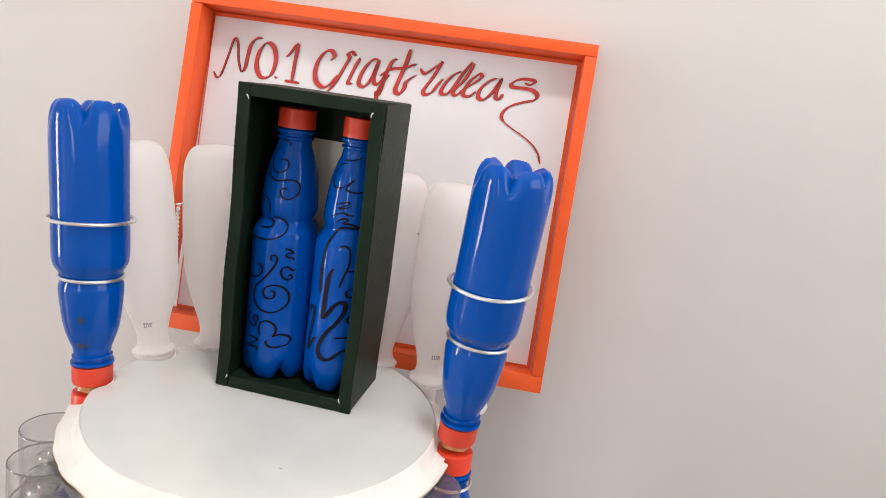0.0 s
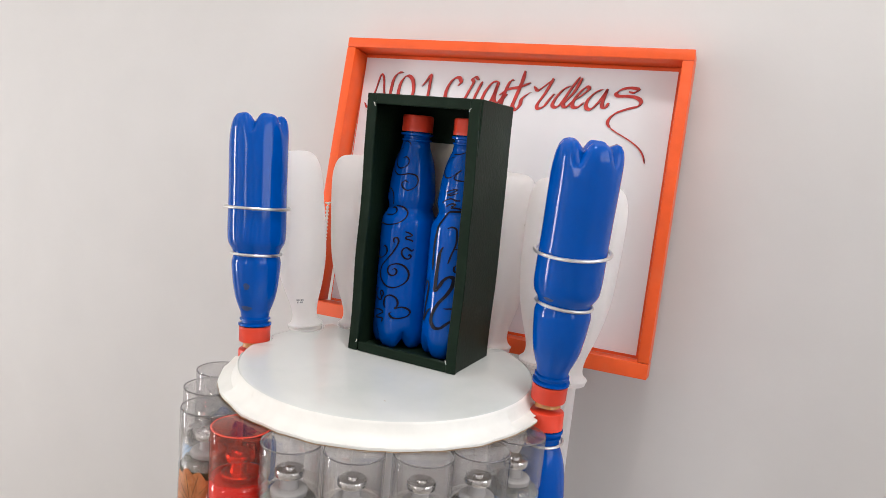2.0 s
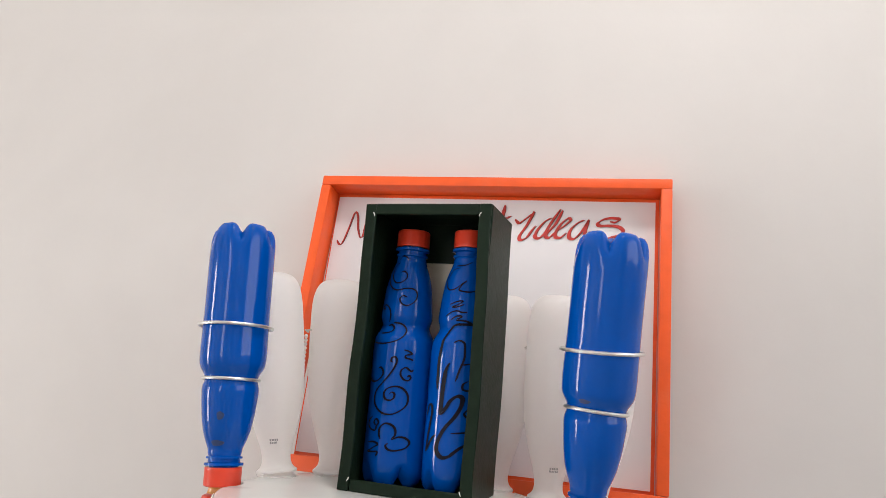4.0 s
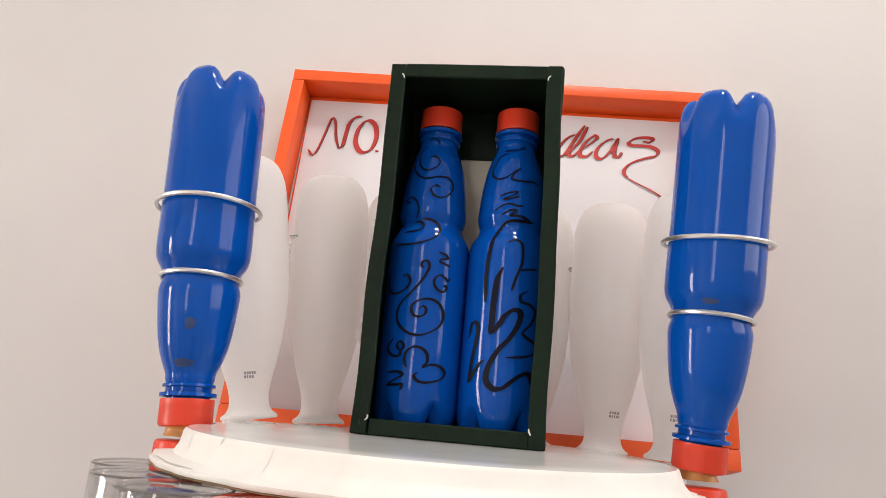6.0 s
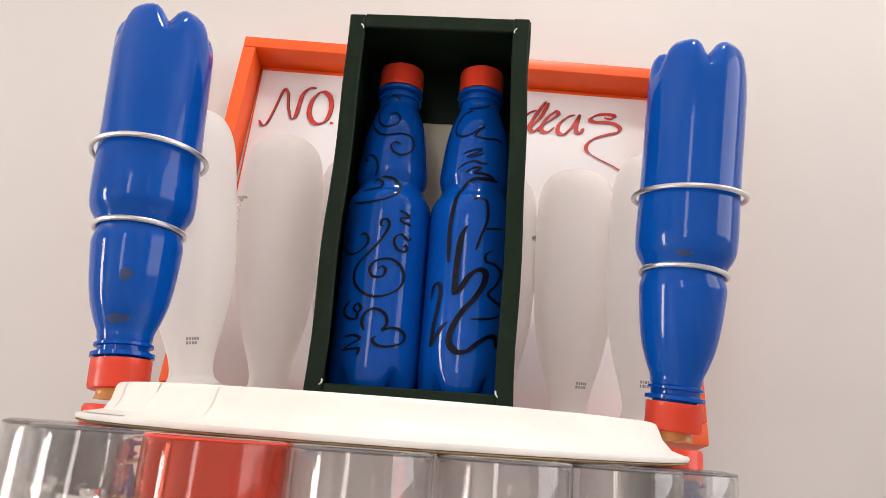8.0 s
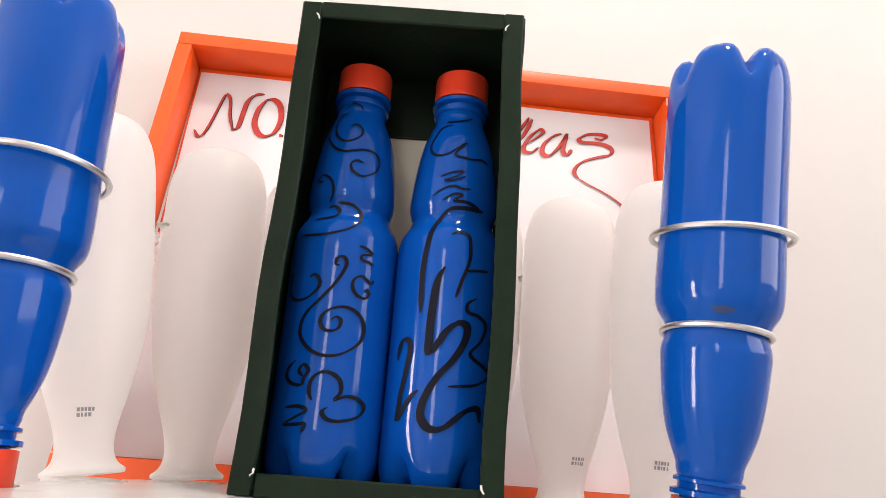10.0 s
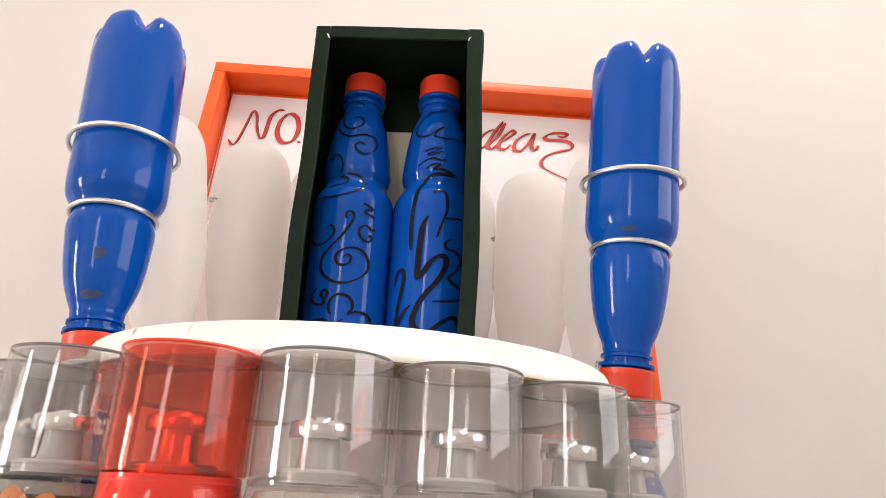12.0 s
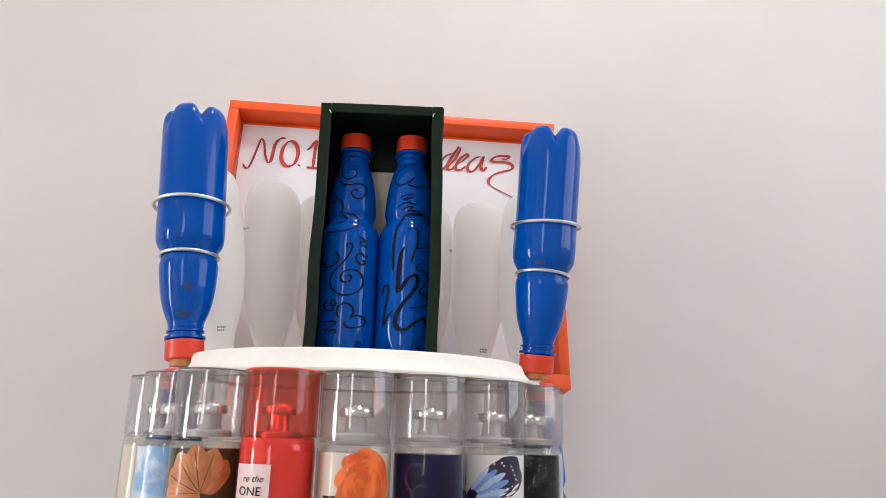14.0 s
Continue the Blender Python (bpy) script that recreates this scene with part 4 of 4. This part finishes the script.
def words(m, body, cx, cz, height, width, material, off, slant=0.0):
    """Printed words in the built-in font, wrapped round the label."""
    cu = bpy.data.curves.new("print", "FONT")
    cu.body, cu.align_x, cu.resolution_u, cu.shear = body, "CENTER", 4, slant
    ob = bpy.data.objects.new("print", cu)
    me = bpy.data.meshes.new_from_object(ob)
    bpy.data.objects.remove(ob)
    xs, ys = [v.co.x for v in me.vertices], [v.co.y for v in me.vertices]
    kx, ky = width / (max(xs) - min(xs)), height / (max(ys) - min(ys))
    x0, y0 = (max(xs) + min(xs)) / 2, (max(ys) + min(ys)) / 2

    def fill(bm, pl):
        bm.from_mesh(me)
        for v in bm.verts:
            v.co = Vector(pl(cx + (v.co.x - x0) * kx, cz + (v.co.y - y0) * ky))
    motif(m, "printed_words", material, fill, off)
    bpy.data.meshes.remove(me)


def deco_red(m):
    motif(m, "paper_label", PINK, lambda bm, pl: band(bm, pl, -0.013, 0.013, LABZ - 0.050, LABZ - 0.008, 10, 1), MR - RL + 0.0004, "pale pink rectangular label")
    up = MR - RL + 0.0008
    words(m, "re the", 0.002, LABZ - 0.0165, 0.0040, 0.0150, BLACKL, up, 0.35)
    words(m, "ONE", 0, LABZ - 0.0240, 0.0052, 0.0165, BLACKL, up)
    bars(m, REDL, 0, LABZ - 0.0300, 0.0190, 0.0008, 1, up)
    words(m, "FRAGRANCE MIST", 0, LABZ - 0.0400, 0.0017, 0.0200, BLACKL, up)


def deco_rose(m):
    cx, cz = 0.0055, LABZ - 0.020
    for ring, (rad, num, size) in enumerate(((0.0128, 9, 0.0095), (0.0085, 7, 0.0078), (0.0042, 5, 0.0058))):
        for k in range(num):
            a = 2 * math.pi * k / num + ring * 0.4
            motif(m, "petal", (ROSE, ROSED)[(k + ring) % 2], lambda bm, pl: blob(bm, pl, cx + rad * math.cos(a), cz + 1.25 * rad * math.sin(a), size, a + 1.2, 0.72, 18, 4, lambda t: 1 + 0.07 * math.sin(3 * t + k)), 0.0003 + 0.00012 * ring + 0.00002 * k)
    for k in range(9):
        motif(m, "petal_fold", ROSED if k % 2 else ROSE, lambda bm, pl: ribbon(bm, pen(curl(cx, cz, 0.0018 + 0.0013 * k, 0.0020 + 0.0013 * k, 40 * k, 40 * k + 150, 10), 0.0009), pl), 0.0010)
    motif(m, "black_panel", BLACKL, lambda bm, pl: band(bm, pl, -0.0235, 0.001, 0.012, LABZ - 0.026, 10, 1), 0.00025, "black label panel")
    for k, (w, wide, tall) in enumerate((("mad", 0.0150, 0.0068), ("about", 0.0160, 0.0066), ("YOU", 0.0155, 0.0084))):
        words(m, w, -0.0125, LABZ - 0.0370 - k * 0.0092, tall, wide, WHITEL, 0.00095)


def deco_purple(m):
    for k in range(5):
        motif(m, "swirl", PURPLE2, lambda bm, pl: ribbon(bm, pen(curl(-0.010 + 0.004 * k, LABZ - 0.012 - 0.012 * k, 0.004, 0.013, 60 + 30 * k, 260 + 20 * k, 14), 0.0024), pl), 0.0004)
    bars(m, WHITEL, -0.026, LABZ - 0.034, 0.006, 0.0010, 6)


PURPLE2 = mat("violet_swirl", (0.030, 0.008, 0.105), 0.3, vary=0.3, scale=60)


def deco_butterfly(m):
    rx, rz = -0.020, LABZ - 0.030

    def wing(middle, spread, size, cells, off):
        def outline(t):
            d = (t - middle + math.pi) % (2 * math.pi) - math.pi
            return 0.05 + 0.95 * math.exp(-(d / spread) ** 4) * (1 + 0.02 * math.sin(24 * t))
        motif(m, "wing_edge", INKV, lambda bm, pl: blob(bm, pl, rx, rz, size, 0, 1, 72, 5, outline), off, "violet-black butterfly wing")
        for k in range(cells):
            a = middle + spread * 0.82 * (2 * k / (cells - 1) - 1)
            far = 1 - 0.25 * abs(2 * k / (cells - 1) - 1)
            motif(m, "wing_cell", (WINGB, WINGP)[k % 2], lambda bm, pl: blob(bm, pl, rx + 0.46 * size * far * math.cos(a), rz + 0.46 * size * far * math.sin(a), 0.26 * size * far, a, 0.66 * spread / cells / 0.26, 18, 3, lambda t: 1 + 0.12 * math.cos(t)), off + 0.0003)
            for q in (-0.035, 0.035):
                motif(m, "wing_spot", WHITEL, lambda bm, pl: blob(bm, pl, rx + 0.88 * size * far * math.cos(a + q), rz + 0.88 * size * far * math.sin(a + q), 0.0009, a, 0.6, 8, 1), off + 0.0003)

    wing(-0.62, 0.60, 0.040, 6, 0.0003)
    wing(0.46, 0.48, 0.050, 6, 0.0005)
    motif(m, "butterfly_body", INKV, lambda bm, pl: ribbon(bm, pen([(-0.021, LABZ - 0.024), (-0.0205, LABZ - 0.034), (-0.0225, LABZ - 0.056)], 0.0040, 0, 0.5), pl), 0.0011)
    for q in (0, 1):
        motif(m, "feeler", INKV, lambda bm, pl: ribbon(bm, pen([(-0.021, LABZ - 0.024), (-0.0215 + 0.002 * q, LABZ - 0.019), (-0.0225 + 0.003 * q, LABZ - 0.013)], 0.0006), pl), 0.0011)


def deco_sky(m):
    bars(m, WINGB, -0.010, LABZ - 0.058, 0.014, 0.0022, 1)


mist(-0.1545, -0.0860, -70, "clear spray bottle with a pale label under the board", CAPCLEAR, BODYCLEAR, PALE)
mist(-0.1280, -0.1270, -28, "clear spray bottle with a blue sky label", CAPCLEAR, BODYCLEAR, SKYL, decorate=deco_sky)
mist(-0.0930, -0.1625, -10, "clear spray bottle with a peach flower and gold chain label", CAPCLEAR, BODYCLEAR, OLIVE, decorate=deco_peach)
mist(-0.0435, -0.1770, -26, "red transparent spray bottle with a pink paper label", CAPRED, BODYRED, REDL, decorate=deco_red, top=0.008)
mist(0.0065, -0.1740, 12, "clear spray bottle with an orange rose label", CAPCLEAR, BODYCLEAR, PALE, decorate=deco_rose)
mist(0.0555, -0.1575, 10, "clear spray bottle with a dark purple label", CAPCLEAR, BODYCLEAR, PURPLE, decorate=deco_purple)
mist(0.1015, -0.1280, -6, "clear spray bottle with a blue butterfly on white", CAPCLEAR, BODYCLEAR, WHITEL, decorate=deco_butterfly)
def deco_glitter(m):
    bm = bmesh.new()
    place = on_label(RL + 0.0003)
    for k in range(260):
        blob(bm, place, random.uniform(-0.040, 0.040), LABZ - 0.002 - 0.07 * random.random() ** 1.5, random.choice((0.0002, 0.0003, 0.00045)), 0, 1, 6, 1)
    part("glitter_specks", bm, WHITEL, m, "white glitter specks", smooth=False)


mist(0.1345, -0.0900, 40, "clear spray bottle with a black glitter label", CAPCLEAR, BODYCLEAR, GLITTER, decorate=deco_glitter)
mist(0.1470, -0.0390, 60, "clear spray bottle with a pale blue label", CAPCLEAR, BODYCLEAR, SKYL)

# ------------------------------------------------------------ a potted plant below the table's edge
plant = thing("potted_plant", pose(-0.56, -0.10, Z0), "green plant with long curved blades in a clay pot", "plant")
CLAY = mat("clay_pot", (0.35, 0.14, 0.07), 0.8, vary=0.2, scale=50, bump=0.2)
part("pot", lathe([(0.075, 0.0), (0.10, 0.18), (0.112, 0.185), (0.112, 0.21), (0.098, 0.21), (0.09, 0.17), (0.001, 0.165)], 36), CLAY, plant)
DRY = mat("dry_leaf", (0.16, 0.12, 0.06), 0.6, vary=0.3, scale=60)
for tip, top, side, material in ((-0.012, 0.775, 0.055, LEAFM), (0.095, 0.730, 0.06, DRY), (0.165, 0.735, 0.09, DRY), (-0.10, 0.70, 0.1, LEAFM), (0.02, 0.66, 0.02, LEAFM)):
    bm = bmesh.new()
    keys = spline([(0.0, 0.165), (side * 0.55, 0.165 + (top - 0.165) * 0.5), (side * 0.75 + tip * 0.2, top - 0.08), (tip, top)], 8)
    last = None
    for k, (u, z) in enumerate(keys):
        s = k / (len(keys) - 1)
        w = 0.011 * (1 - s) ** 0.6 + 0.0012
        row = [bm.verts.new((u - w, 0.0, z)), bm.verts.new((u, 0.004, z + 0.001)), bm.verts.new((u + w, 0.0, z))]
        if last:
            for j in (0, 1):
                bm.faces.new((last[j], last[j + 1], row[j + 1], row[j]))
        last = row
    part("leaf", bm, material, plant)
